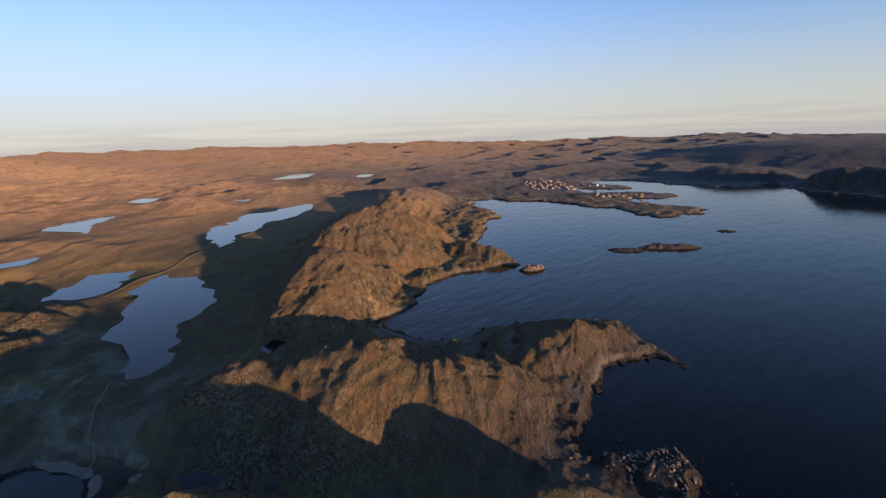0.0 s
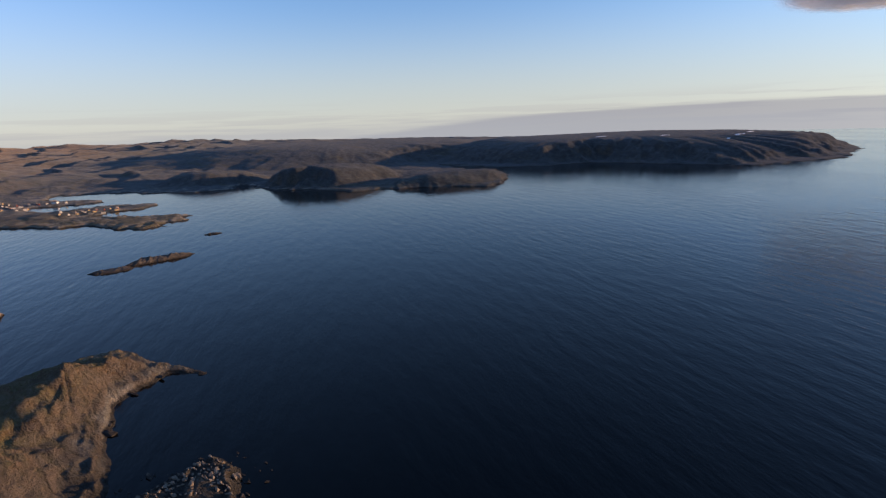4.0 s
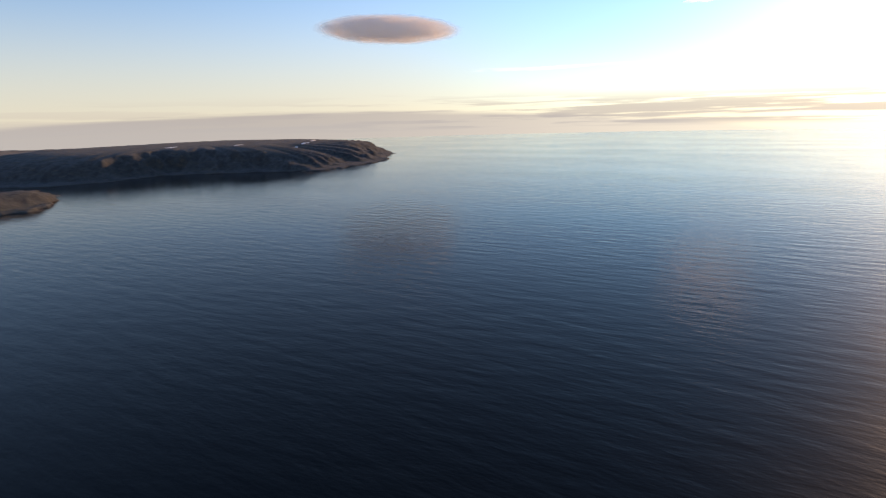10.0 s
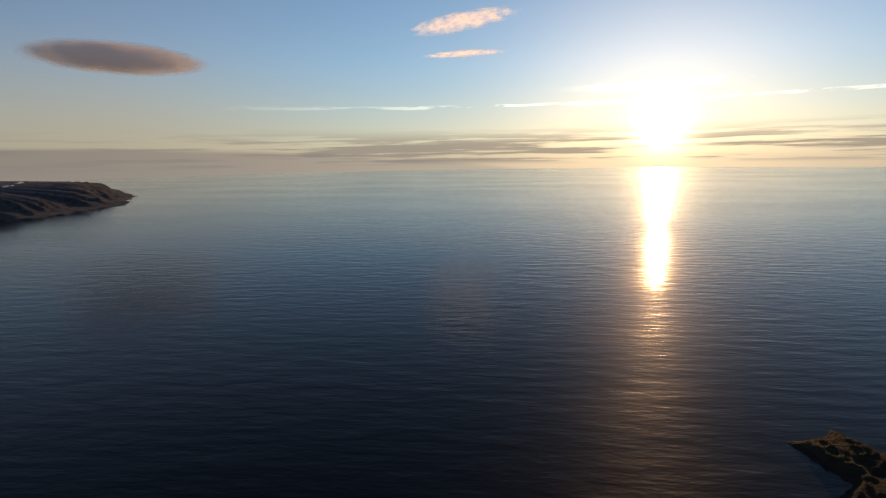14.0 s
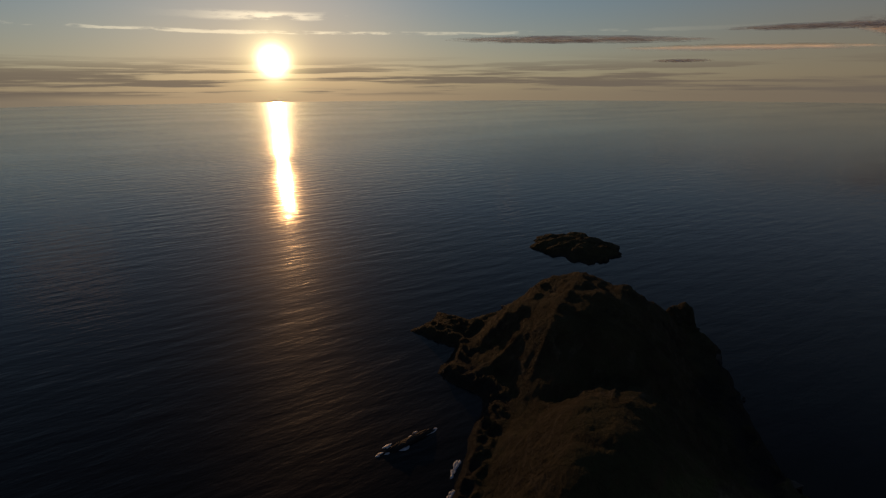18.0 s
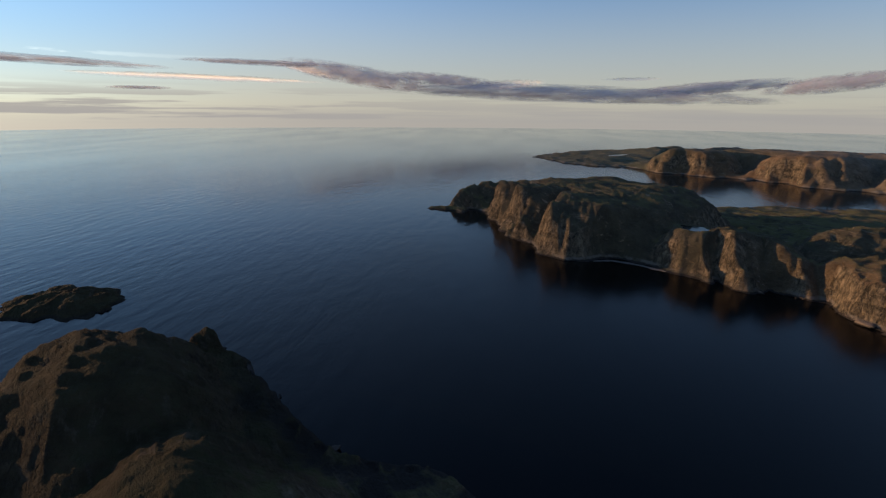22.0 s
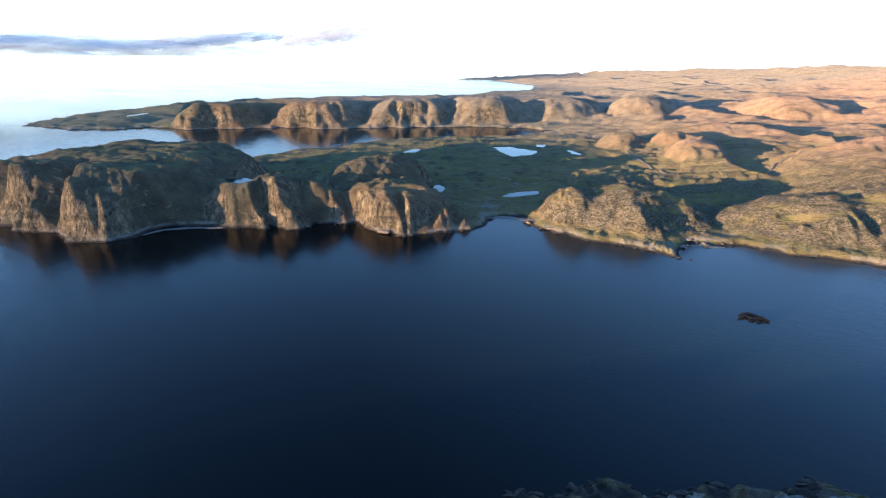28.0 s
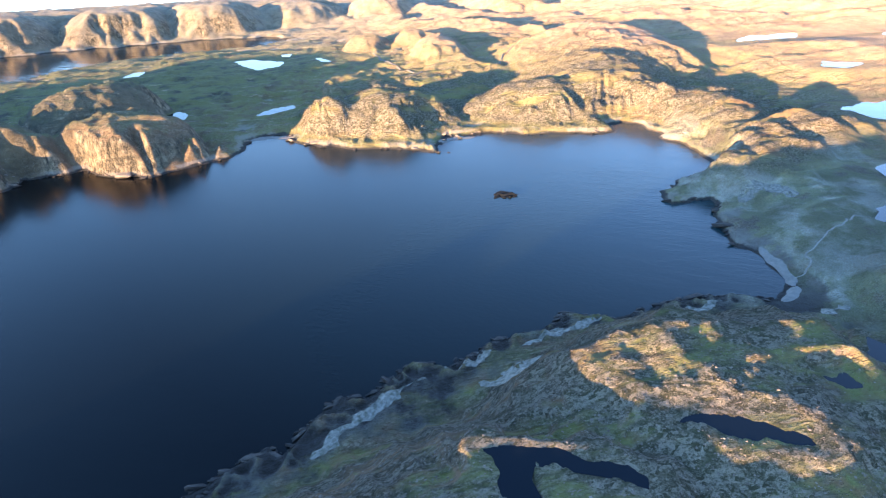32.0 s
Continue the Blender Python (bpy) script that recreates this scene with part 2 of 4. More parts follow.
    wet = m.math("MULTIPLY", m.math("MULTIPLY", m.ramp(mid, 0.34, 0.52), m.ramp(flat, 0.76, 0.95)), m.math("MAXIMUM", wet_low, m.math("MAXIMUM", wet_near, wet_flat)))
    wet = m.math("MULTIPLY", wet, m.math("SUBTRACT", 1.0, m.math("MULTIPLY", m.ramp(py, 110.0, 180.0), 0.35)))
    plants = m.mix(wet, heath, green)
    # headland plants go near black: its backlit shade is put into the colour
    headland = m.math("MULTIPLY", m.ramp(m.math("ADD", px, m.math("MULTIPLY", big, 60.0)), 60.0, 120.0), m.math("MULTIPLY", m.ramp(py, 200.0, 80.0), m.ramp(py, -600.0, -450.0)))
    plants = m.mix(m.math("MULTIPLY", headland, 0.85), plants, headland_shade)
    # cliffs: jointed upright, coloured darker in the flutes and clefts that the bump sinks
    warp = m.node("ShaderNodeVectorMath", {0: m.node("ShaderNodeTexNoise", {"Vector": p, "Scale": 0.07, "Detail": 4.0}, out="Color"), 1: (7.0, 7.0, 7.0), 2: p}, operation="MULTIPLY_ADD")
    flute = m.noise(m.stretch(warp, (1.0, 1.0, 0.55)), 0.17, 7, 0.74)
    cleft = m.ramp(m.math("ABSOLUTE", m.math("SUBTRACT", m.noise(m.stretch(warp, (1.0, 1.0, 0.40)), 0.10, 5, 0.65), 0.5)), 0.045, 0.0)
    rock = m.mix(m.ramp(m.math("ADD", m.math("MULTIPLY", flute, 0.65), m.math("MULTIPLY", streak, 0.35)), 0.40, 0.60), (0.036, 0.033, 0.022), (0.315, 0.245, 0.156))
    steep = m.ramp(m.math("ADD", flat, m.math("MULTIPLY", mid, 0.5)), 0.97, 0.76)
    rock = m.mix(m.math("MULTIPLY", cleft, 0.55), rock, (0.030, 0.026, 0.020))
    # headland rock is darkened for that backlit shade too
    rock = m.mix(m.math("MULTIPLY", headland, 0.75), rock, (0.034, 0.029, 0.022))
    # rock of the far coast is darkened for the same shade
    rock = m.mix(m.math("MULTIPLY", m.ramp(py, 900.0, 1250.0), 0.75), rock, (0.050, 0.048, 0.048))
    # dark turf replaces rock in the recesses between the buttresses, painting their shade deeper
    for x, y, reach in ((-128, -572, 46), (-188, -512, 18), (-246, -474, 20), (-272, -455, 14), (-300, -390, 16), (-36, -690, 14)):
        gap = m.node("ShaderNodeVectorMath", {0: m.stretch(warp, (1.0, 1.0, 0.0)), 1: (x + 3.5, y + 3.5, 0)}, out="Value", operation="DISTANCE")
        steep = m.math("MULTIPLY", steep, m.ramp(gap, 0.75 * reach, 1.05 * reach))
    bare = m.math("MAXIMUM", steep, m.math("MULTIPLY", m.ramp(streak, 0.56, 0.66), m.ramp(big, 0.62, 0.44)))
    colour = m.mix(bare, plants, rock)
    # granite pavement broken into blocks, with moss in the joints, on the hills round the bay
    speck = m.noise(m.strike(p, 0.7), 1.9, 4, 0.8)
    laid = m.strike(warp, 0.6)
    tone = m.split(m.cells(laid, 0.95, "Color"), 0)
    slab_edge = m.cells(m.strike(warp, 0.25), 0.10, "Distance", "DISTANCE_TO_EDGE")
    joint = m.math("MULTIPLY", m.ramp(slab_edge, 0.06, 0.01), m.ramp(mid, 0.35, 0.55))
    hills = m.math("MULTIPLY", m.ramp(away, 850.0, 620.0), m.math("MULTIPLY", m.ramp(px, 70.0, 20.0), m.ramp(z, 2.0, 8.0)))
    hills = m.math("MULTIPLY", hills, m.math("ADD", 0.40, m.math("MULTIPLY", m.ramp(py, 170.0, 110.0), 0.60)))
    patch = m.math("MULTIPLY", m.ramp(m.math("ADD", m.math("MULTIPLY", m.noise(m.strike(p, 0.4), 0.045, 5, 0.65), 0.75), m.math("MULTIPLY", streak, 0.25)), 0.42, 0.49), hills)
    patch = m.math("MULTIPLY", patch, m.math("SUBTRACT", 1.0, m.math("MULTIPLY", steep, m.ramp(py, -330.0, -390.0))))
    patch = m.math("MULTIPLY", patch, m.math("SUBTRACT", 1.0, m.math("MULTIPLY", behind, 0.9)))
    patch = m.math("MULTIPLY", patch, m.math("SUBTRACT", 1.0, m.math("MULTIPLY", m.ramp(py, -330.0, -390.0), 0.65)))
    stone = m.mix(m.ramp(m.math("ADD", m.math("MULTIPLY", tone, 0.3), m.math("MULTIPLY", speck, 1.2)), 0.62, 0.92), (0.038, 0.036, 0.018), (0.300, 0.250, 0.182))
    pavement = m.mix(m.math("MULTIPLY", joint, 0.8), stone, (0.050, 0.050, 0.020))
    colour = m.mix(m.math("MULTIPLY", patch, 0.85), colour, pavement)
    # gravelly moss on the flats at the head of the bay, paled to brighten their hazy shade
    flats = m.math("MULTIPLY", m.math("MULTIPLY", m.ramp(px, -215.0, -260.0), m.ramp(px, -560.0, -480.0)), m.math("MULTIPLY", m.math("MULTIPLY", m.ramp(py, -40.0, 10.0), m.ramp(py, 170.0, 120.0)), m.ramp(z, 24.0, 14.0)))
    gravelly = m.noise(warp, 0.028, 5, 0.62)
    ground_cover = m.mix(m.ramp(gravelly, 0.47, 0.58), m.mix(m.ramp(speck, 0.35, 0.65), (0.105, 0.104, 0.052), (0.200, 0.190, 0.110)), m.mix(m.ramp(speck, 0.35, 0.65), (0.200, 0.186, 0.135), (0.360, 0.335, 0.265)))
    ground_cover = m.mix(m.ramp(gravelly, 0.42, 0.37), ground_cover, m.mix(m.ramp(speck, 0.4, 0.6), (0.060, 0.050, 0.034), (0.205, 0.176, 0.132)))
    colour = m.mix(m.math("MULTIPLY", flats, m.ramp(mid, 0.10, 0.45)), colour, ground_cover)
    # bare grey ledges on the seaward end of the promontory
    ledge = m.math("MULTIPLY", m.ramp(m.math("ADD", px, m.math("MULTIPLY", streak, 70.0)), -120.0, -85.0), m.math("MULTIPLY", m.ramp(py, 130.0, 190.0), m.ramp(py, 480.0, 440.0)))
    colour = m.mix(m.math("MULTIPLY", ledge, 0.72), colour, m.mix(m.ramp(m.math("ADD", m.math("MULTIPLY", streak, 0.5), m.math("MULTIPLY", speck, 0.5)), 0.38, 0.62), (0.032, 0.027, 0.024), (0.128, 0.106, 0.090)))
    # pale bare slabs low down by the bay, a weed-dark rim at the water
    tide = m.math("ADD", z, m.math("ADD", m.math("MULTIPLY", fine, -2.0), m.math("MULTIPLY", mid, -3.0)))
    strip = m.math("MULTIPLY", m.ramp(m.math("ADD", z, m.math("MULTIPLY", mid, -7.0)), 2.2, 0.2), m.ramp(m.noise(m.strike(p, 0.5), 0.07, 5, 0.6), 0.49, 0.55))
    strip = m.math("MULTIPLY", strip, m.math("MULTIPLY", m.ramp(away, 420.0, 330.0), m.ramp(px, 0.0, -40.0)))
    colour = m.mix(strip, colour, m.mix(m.ramp(fine, 0.3, 0.7), (0.105, 0.096, 0.080), (0.190, 0.172, 0.142)))
    pale_rim = m.math("MULTIPLY", m.ramp(tide, 1.8, 0.6), m.math("MULTIPLY", m.ramp(px, 90.0, 30.0), m.ramp(m.noise(p, 0.035, 4, 0.6), 0.46, 0.56)))
    colour = m.mix(m.math("MULTIPLY", pale_rim, 0.65), colour, (0.235, 0.209, 0.172))
    weed = m.math("MULTIPLY", m.ramp(tide, 2.4, 0.9), m.ramp(away, 330.0, 250.0))
    colour = m.mix(m.math("MAXIMUM", weed, m.ramp(tide, -0.7, -1.7)), colour, (0.030, 0.026, 0.022))
    colour = m.mix(m.math("MULTIPLY", fine, 0.35), colour, (0.03, 0.026, 0.018))
    h = m.math("ADD", m.math("MULTIPLY", streak, 2.4), m.math("ADD", m.math("MULTIPLY", fine, 1.1), m.math("MULTIPLY", m.noise(p, 2.2, 3), 0.4)))
    h = m.math("ADD", h, m.math("MULTIPLY", mid, 2.0))
    h = m.math("ADD", h, m.math("MULTIPLY", patch, m.math("SUBTRACT", m.math("ADD", m.math("MULTIPLY", tone, 0.4), m.math("MULTIPLY", speck, 1.5)), m.math("MULTIPLY", joint, 0.8))))
    h = m.math("SUBTRACT", h, m.math("MULTIPLY", steep, m.math("SUBTRACT", m.math("MULTIPLY", cleft, 1.2), m.math("MULTIPLY", flute, 3.0))))
    # a bluish sheen stands in for haze over the land, none on the headland
    haze_sheen = m.math("MULTIPLY", m.math("SUBTRACT", 1.0, headland), m.math("ADD", 0.03, m.math("MULTIPLY", north, 0.03)))
    return m.surface(colour, 0.95, m.bump(h, m.ramp(away, 3200.0, 500.0), 1.6), spec=0.05, coarse=1.0, haze_sheen=haze_sheen)


def rock_material(name, dark, pale, wet=(0.025, 0.022, 0.020)):
    m = Mat(name)
    p = m.place()
    a = m.noise(m.stretch(p, (1.0, 0.3, 1.4), 30), 0.3, 6, 0.65)
    b = m.noise(p, 1.6, 5, 0.65)
    colour = m.mix(m.ramp(a, 0.3, 0.68), dark, pale)
    colour = m.mix(m.ramp(m.math("ADD", m.split(p, 2), m.math("MULTIPLY", b, -2.0)), 0.9, -0.2), colour, wet)
    return m.surface(colour, 0.9, m.bump(m.math("ADD", m.math("MULTIPLY", a, 1.6), b), 0.8, 0.6), spec=0.2)


def water_material(name, swell, tint, rough, shallow, ruffle):
    m = Mat(name)
    p = m.place()
    long_wave = m.noise(m.stretch(p, (1.0, 0.30, 1.0), 62), 0.085, 3, 0.55)
    chop = m.noise(m.stretch(p, (1.0, 0.5, 1.0), 40), 0.5, 3, 0.6)
    slick = m.noise(m.stretch(p, (1.0, 0.30, 1.0), -25), 0.0045, 6, 0.62)
    bay = m.node("ShaderNodeVectorMath", {0: p, 1: (-260, -190, 0)}, out="Value", operation="DISTANCE")
    h = m.math("ADD", m.math("MULTIPLY", m.math("MULTIPLY", long_wave, 1.6), m.ramp(bay, 100.0, 480.0)), m.math("MULTIPLY", chop, m.math("ADD", 0.15, m.math("MULTIPLY", m.ramp(bay, 620.0, 420.0), 0.10))))
    calm = m.math("MULTIPLY", m.ramp(slick, 0.38, 0.55), m.ramp(bay, 230.0, 480.0))
    bump = m.bump(h, m.math("MULTIPLY", m.math("ADD", m.math("MULTIPLY", calm, 0.25), 0.75), swell), 1.0)
    gloss = m.math("MULTIPLY", m.math("ADD", m.math("MULTIPLY", m.ramp(slick, 0.36, 0.62), 0.6), 0.65), m.math("MULTIPLY", m.math("ADD", 1.0, m.math("MULTIPLY", m.ramp(bay, 620.0, 480.0), 1.0)), rough))
    # paler teal towards the head of the bay: sky reflection put into the body colour
    head = m.node("ShaderNodeVectorMath", {0: p, 1: (-470, -40, 0)}, out="Value", operation="DISTANCE")
    body = m.mix(m.ramp(m.math("ADD", head, m.math("MULTIPLY", slick, 90.0)), 430.0, 80.0), tint, shallow)
    # small ripples everywhere but in the bay spread the light of the low sun
    ripple = m.math("MULTIPLY", m.ramp(bay, 420.0, 700.0), ruffle)
    return m.surface(body, gloss, bump, spec=0.5, ior=1.185, ripple=ripple)


def plain_material(name, a, b, scale=1.5, rough=0.85, bump=0.3):
    m = Mat(name)
    p = m.place()
    n = m.noise(p, scale, 5, 0.6)
    return m.surface(m.mix(m.ramp(n, 0.3, 0.7), a, b), rough, m.bump(n, bump, 0.3), spec=0.2)


TUNDRA = tundra_material()
GRANITE = rock_material("granite", (0.095, 0.075, 0.058), (0.21, 0.17, 0.13))
ISLET_ROCK = rock_material("islet_granite", (0.030, 0.026, 0.023), (0.086, 0.073, 0.062))
# near-black albedo: the shade on the bay islet is put into its colour
SHADED_ROCK = rock_material("wet_black_rock", (0.003, 0.0035, 0.004), (0.012, 0.0125, 0.013), (0.004, 0.0045, 0.005))
DARK_ROCK = rock_material("dark_shore_rock", (0.016, 0.014, 0.013), (0.070, 0.060, 0.052))
SEA = water_material("sea_water", 0.40, (0.0012, 0.0020, 0.0028), 0.092, (0.017, 0.032, 0.035), 0.07)
LAKE = water_material("lake_water", 0.06, (0.003, 0.005, 0.008), 0.05, (0.003, 0.005, 0.008), 0.0)
SAND = plain_material("pale_sand", (0.105, 0.097, 0.085), (0.165, 0.15, 0.13), 0.4)
GRAVEL = plain_material("gravel", (0.085, 0.075, 0.060), (0.14, 0.12, 0.095), 0.7)
STREAM = plain_material("shallow_stream", (0.12, 0.11, 0.09), (0.20, 0.18, 0.15), 0.5, 0.8)


# ---- the lie of the land ----
# Coastlines run with the land on their right, from the far western cape to the far eastern one.
COAST_FAR = [(2160, 1629), (1950, 1490), (1576, 1234), (1400, 1240), (1234, 1215), (1136, 1367), (1010, 1560), (960, 1624), (765, 1597),
             (646, 1650), (565, 1803), (496, 1958), (510, 1800), (521, 1620), (560, 1640), (602, 1600), (580, 1450), (525, 1297), (447, 1175),
             (360, 1215), (272, 1250), (111, 1265), (-4, 1401), (-59, 1397), (-174, 1640), (-172, 1495), (-282, 1490), (-465, 1591)]
COAST_VILLAGE = [(-598, 1622), (-644, 1573), (-593, 1491), (-505, 1460), (-433, 1386), (-488, 1371), (-598, 1341), (-529, 1275), (-471, 1278),
                 (-436, 1302), (-356, 1312), (-310, 1289), (-332, 1224), (-386, 1196), (-393, 1139), (-323, 1114), (-283, 1091), (-235, 1091),
                 (-204, 1062), (-220, 980), (-243, 943), (-280, 948), (-319, 993), (-370, 1023), (-410, 1017), (-478, 1058), (-554, 1084),
                 (-648, 1074), (-685, 1086), (-710, 1030)]
COAST_WEST = [(-601, 936), (-528, 862), (-492, 770), (-443, 696), (-403, 595), (-408, 568), (-371, 560), (-316, 549), (-305, 532), (-320, 493),
              (-336, 450), (-344, 415), (-325, 383), (-313, 348), (-303, 318), (-300, 300), (-282, 291), (-253, 292), (-230, 305), (-216, 324),
              (-200, 350), (-185, 372), (-160, 392), (-135, 398), (-118, 390), (-100, 370), (-67, 343), (-95, 352), (-107, 336), (-111, 307),
              (-106, 275), (-95, 252), (-93, 221), (-85, 215), (-74, 229), (-54, 242), (-39, 227), (-37, 209), (-10, 165), (35, 120), (75, 60),
              (98, 0), (115, -50), (126, -76)]
COAST_HEADLAND = [(138, -93), (156, -110), (172, -128), (185, -135), (214, -134), (236, -155), (273, -143), (276, -160), (284, -173), (261, -190),
                  (263, -215), (265, -250), (279, -283), (258, -306), (225, -292), (195, -294), (186, -310), (154, -287), (138, -265), (119, -247),
                  (92, -220), (69, -202), (22, -193), (-20, -160), (-53, -133)]
COAST_BAY = [(-69, -123), (-95, -110), (-93, -103), (-123, -99), (-124, -89), (-151, -83), (-155, -68), (-173, -55), (-190, -37), (-208, -28),
             (-213, -8), (-236, 20), (-253, 48), (-257, 63), (-273, 69), (-284, 68), (-306, 62), (-304, 52), (-316, 46), (-331, 43), (-346, 39),
             (-362, 46), (-368, 41), (-355, 13), (-372, 4), (-382, 16), (-414, 25), (-432, 43), (-462, 31), (-487, 13), (-492, -4), (-530, -17),
             (-539, -38), (-525, -53), (-502, -45), (-488, -63), (-474, -134), (-441, -178), (-450, -195), (-405, -170), (-395, -202), (-384, -264),
             (-388, -315), (-399, -337)]
COAST_CLIFFS = [(-376, -352), (-330, -340), (-297, -362), (-277, -365), (-262, -400), (-264, -440), (-247, -442), (-230, -465), (-214, -450), (-200, -460),
                (-195, -488), (-182, -480), (-159, -514), (-156, -532), (-138, -544), (-122, -550), (-105, -547), (-88, -530), (-61, -543), (-44, -565),
                (-38, -608), (-23, -621), (-6, -655), (3, -700), (8, -733), (16, -768), (32, -813), (47, -816), (61, -788), (88, -811), (105, -823), (30, -900), (-100, -900), (-200, -860), (-290, -850), (-353, -889),
                (-446, -896), (-530, -870), (-625, -891), (-713, -871), (-845, -753), (-932, -736), (-985, -745), (-972, -768), (-957, -854),
                (-876, -961), (-678, -1112), (-563, -1251), (-396, -1406), (-349, -1503), (-222, -1568), (-92, -1844)]
COAST_EAST = [(-313, -2162), (-580, -2269), (-893, -2267), (-1144, -2200), (-1500, -1900), (-1900, -1850), (-2300, -1900), (-2700, -2200),
              (-3000, -2700), (-3332, -3245), (-3300, -3700), (-3500, -6000), (-9000, -6000), (-9000, 8000), (2200, 8000), (2200, 4400),
              (2350, 2600), (2300, 1900)]
COAST = np.array(COAST_FAR + COAST_VILLAGE + COAST_WEST + COAST_HEADLAND + COAST_BAY + COAST_CLIFFS + COAST_EAST, float)

# Hills: centre x, y, half length, half width, turn of the length, top, shape (2 a dome, 4 a mesa), run of the fall to the shore.
HILLS_NEAR = [(-22, 44, 52, 40, 0, 54, 2.4, 60), (-262, 140, 52, 42, 40, 33, 1.8, 26), (-20, 5, 155, 118, -53, 52.1, 2.9, 70), (-130, 18, 86, 74, 20, 47, 3.0, 62), (-158, 54, 58, 44, 40, 44, 2.3, 50), (8, -856, 92, 34, 12, 45, 2, 22),
              (-212, 186, 132, 78, 32, 36, 1.5, 60), (95, -120, 100, 65, -53, 38, 2, 45), (188, -212, 96, 64, -50, 38, 2.1, 40),
              (182, -300, 24, 16, 0, 14, 2, 6), (-66, 150, 35, 28, 60, 30, 2, 25), (-138, 322, 75, 40, 60, 19, 1.5, 40)]
HILLS_RIDGE = [(-372, 305, 155, 72, 127, 51, 1.6, 40), (-535, 515, 215, 125, 130, 54, 1.8, 52), (-720, 745, 200, 120, 128, 45, 1.8, 70), (-800, 905, 230, 120, 124, 40, 2, 70),
               (-370, 545, 75, 24, -10, 18, 2, 9), (-455, 85, 125, 62, 140, 33, 2.8, 28), (-830, 255, 170, 70, 30, 30, 2, 20),
               (-430, 260, 60, 30, 50, 22, 2, 20), (-1120, 560, 260, 110, 35, 46, 2, 20)]
HILLS_BAY = [(-455, -248, 74, 64, 105, 44, 2.5, 44), (-418, -300, 46, 36, 100, 34, 2.0, 34), (-560, -120, 110, 80, 110, 31, 1.6, 60), (-670, -85, 210, 120, 20, 42, 1.6, 60),
             (-560, 45, 120, 55, 15, 26, 2, 30), (-850, -110, 280, 170, 10, 54, 1.6, 60), (-345, -510, 76, 58, 0, 47, 2.5, 20),
             (-215, -510, 80, 56, -45, 42, 3, 20), (-300, -425, 66, 58, 60, 36, 3, 18), (-108, -690, 168, 165, -30, 58, 5, 30)]
# rock teeth at the foot of the cliffs, and a low mound on the flats
HILLS_TEETH = [(-287, -392, 17, 13, 30, 19, 1.3, 7), (-319, -365, 19, 14, 40, 21, 1.2, 7), (-212, -460, 15, 12, 20, 24, 1.2, 7), (-336, -354, 9, 7, 0, 10, 1.3, 5),
               (-298, -372, 8, 6, 0, 8, 1.3, 5), (-545, -376, 26, 14, 60, 18, 1.6, 20)]
HILLS_EAST = [(-480, -1430, 130, 110, 0, 57, 4, 60), (-690, -1260, 150, 120, 40, 59, 4, 60), (-860, -1110, 140, 115, 40, 61, 4, 60),
              (-1020, -1000, 130, 115, 20, 62, 4, 60), (-1210, -900, 160, 130, 0, 54, 3, 40), (-1340, -740, 150, 105, 20, 58, 2.5, 40),
              (-820, -480, 62, 45, 20, 34, 2.5, 20), (-880, -425, 64, 45, 30, 36, 2.5, 20), (-790, -340, 95, 52, 30, 38, 2.5, 20),
              (-1500, -450, 240, 140, 30, 60, 2.5, 30), (-850, -1300, 470, 130, 141, 58, 4, 60)]
HILLS_FAR = [(1350, 2050, 860, 800, -12, 77, 5, 150), (200, 2600, 1100, 700, 0, 84, 2.9, 260), (400, 1330, 195, 85, 8, 29, 2.9, 16),
             (60, 1500, 260, 150, 20, 52, 2.5, 80), (-250, 1720, 180, 120, 0, 36, 2.5, 60), (-3400, -4300, 1500, 900, 20, 100, 2.5, 200)]
HILLS = HILLS_NEAR + HILLS_RIDGE + HILLS_BAY + HILLS_TEETH + HILLS_EAST + HILLS_FAR

# Low flats: centre x, y, half spans, level.
BASINS = [(-640, -520, 260, 190, 8), (-640, 160, 120, 110, 9), (-430, -420, 120, 70, 4), (-300, 150, 90, 80, 7), (-820, 560, 150, 200, 13)]

# Gullies that climb the cliffs: mouth, head, height of the head, slope of the flank left and right of the way up.
GULLIES = [((6, -704), (-58, -726), 52, 0.65, 1.6), ((-38, -604), (-92, -676), 57, 0.45, 2.0), ((28, -808), (-14, -766), 42, 0.5, 1.8), ((-148, -538), (-174, -574), 42, 0.7, 2.2),
           ((-231, -466), (-240, -496), 34, 0.8, 2.4), ((-264, -443), (-272, -476), 33, 1.1, 2.4), ((-277, -368), (-294, -400), 28, 1.1, 2.4), ((-197, -488), (-208, -514), 38, 1.2, 2.4),
           ((-313, -350), (-322, -382), 24, 1.1, 2.0), ((-170, -499), (-182, -516), 38, 1.5, 2.6), ((-64, -543), (-72, -572), 42, 1.5, 2.6), ((-16, -640), (-36, -664), 40, 1.3, 2.0),
           ((-406, -336), (-420, -312), 20, 0.9, 1.5), ((-398, -215), (-425, -225), 26, 0.9, 1.6), ((-388, -275), (-412, -272), 24, 1.2, 1.8)]

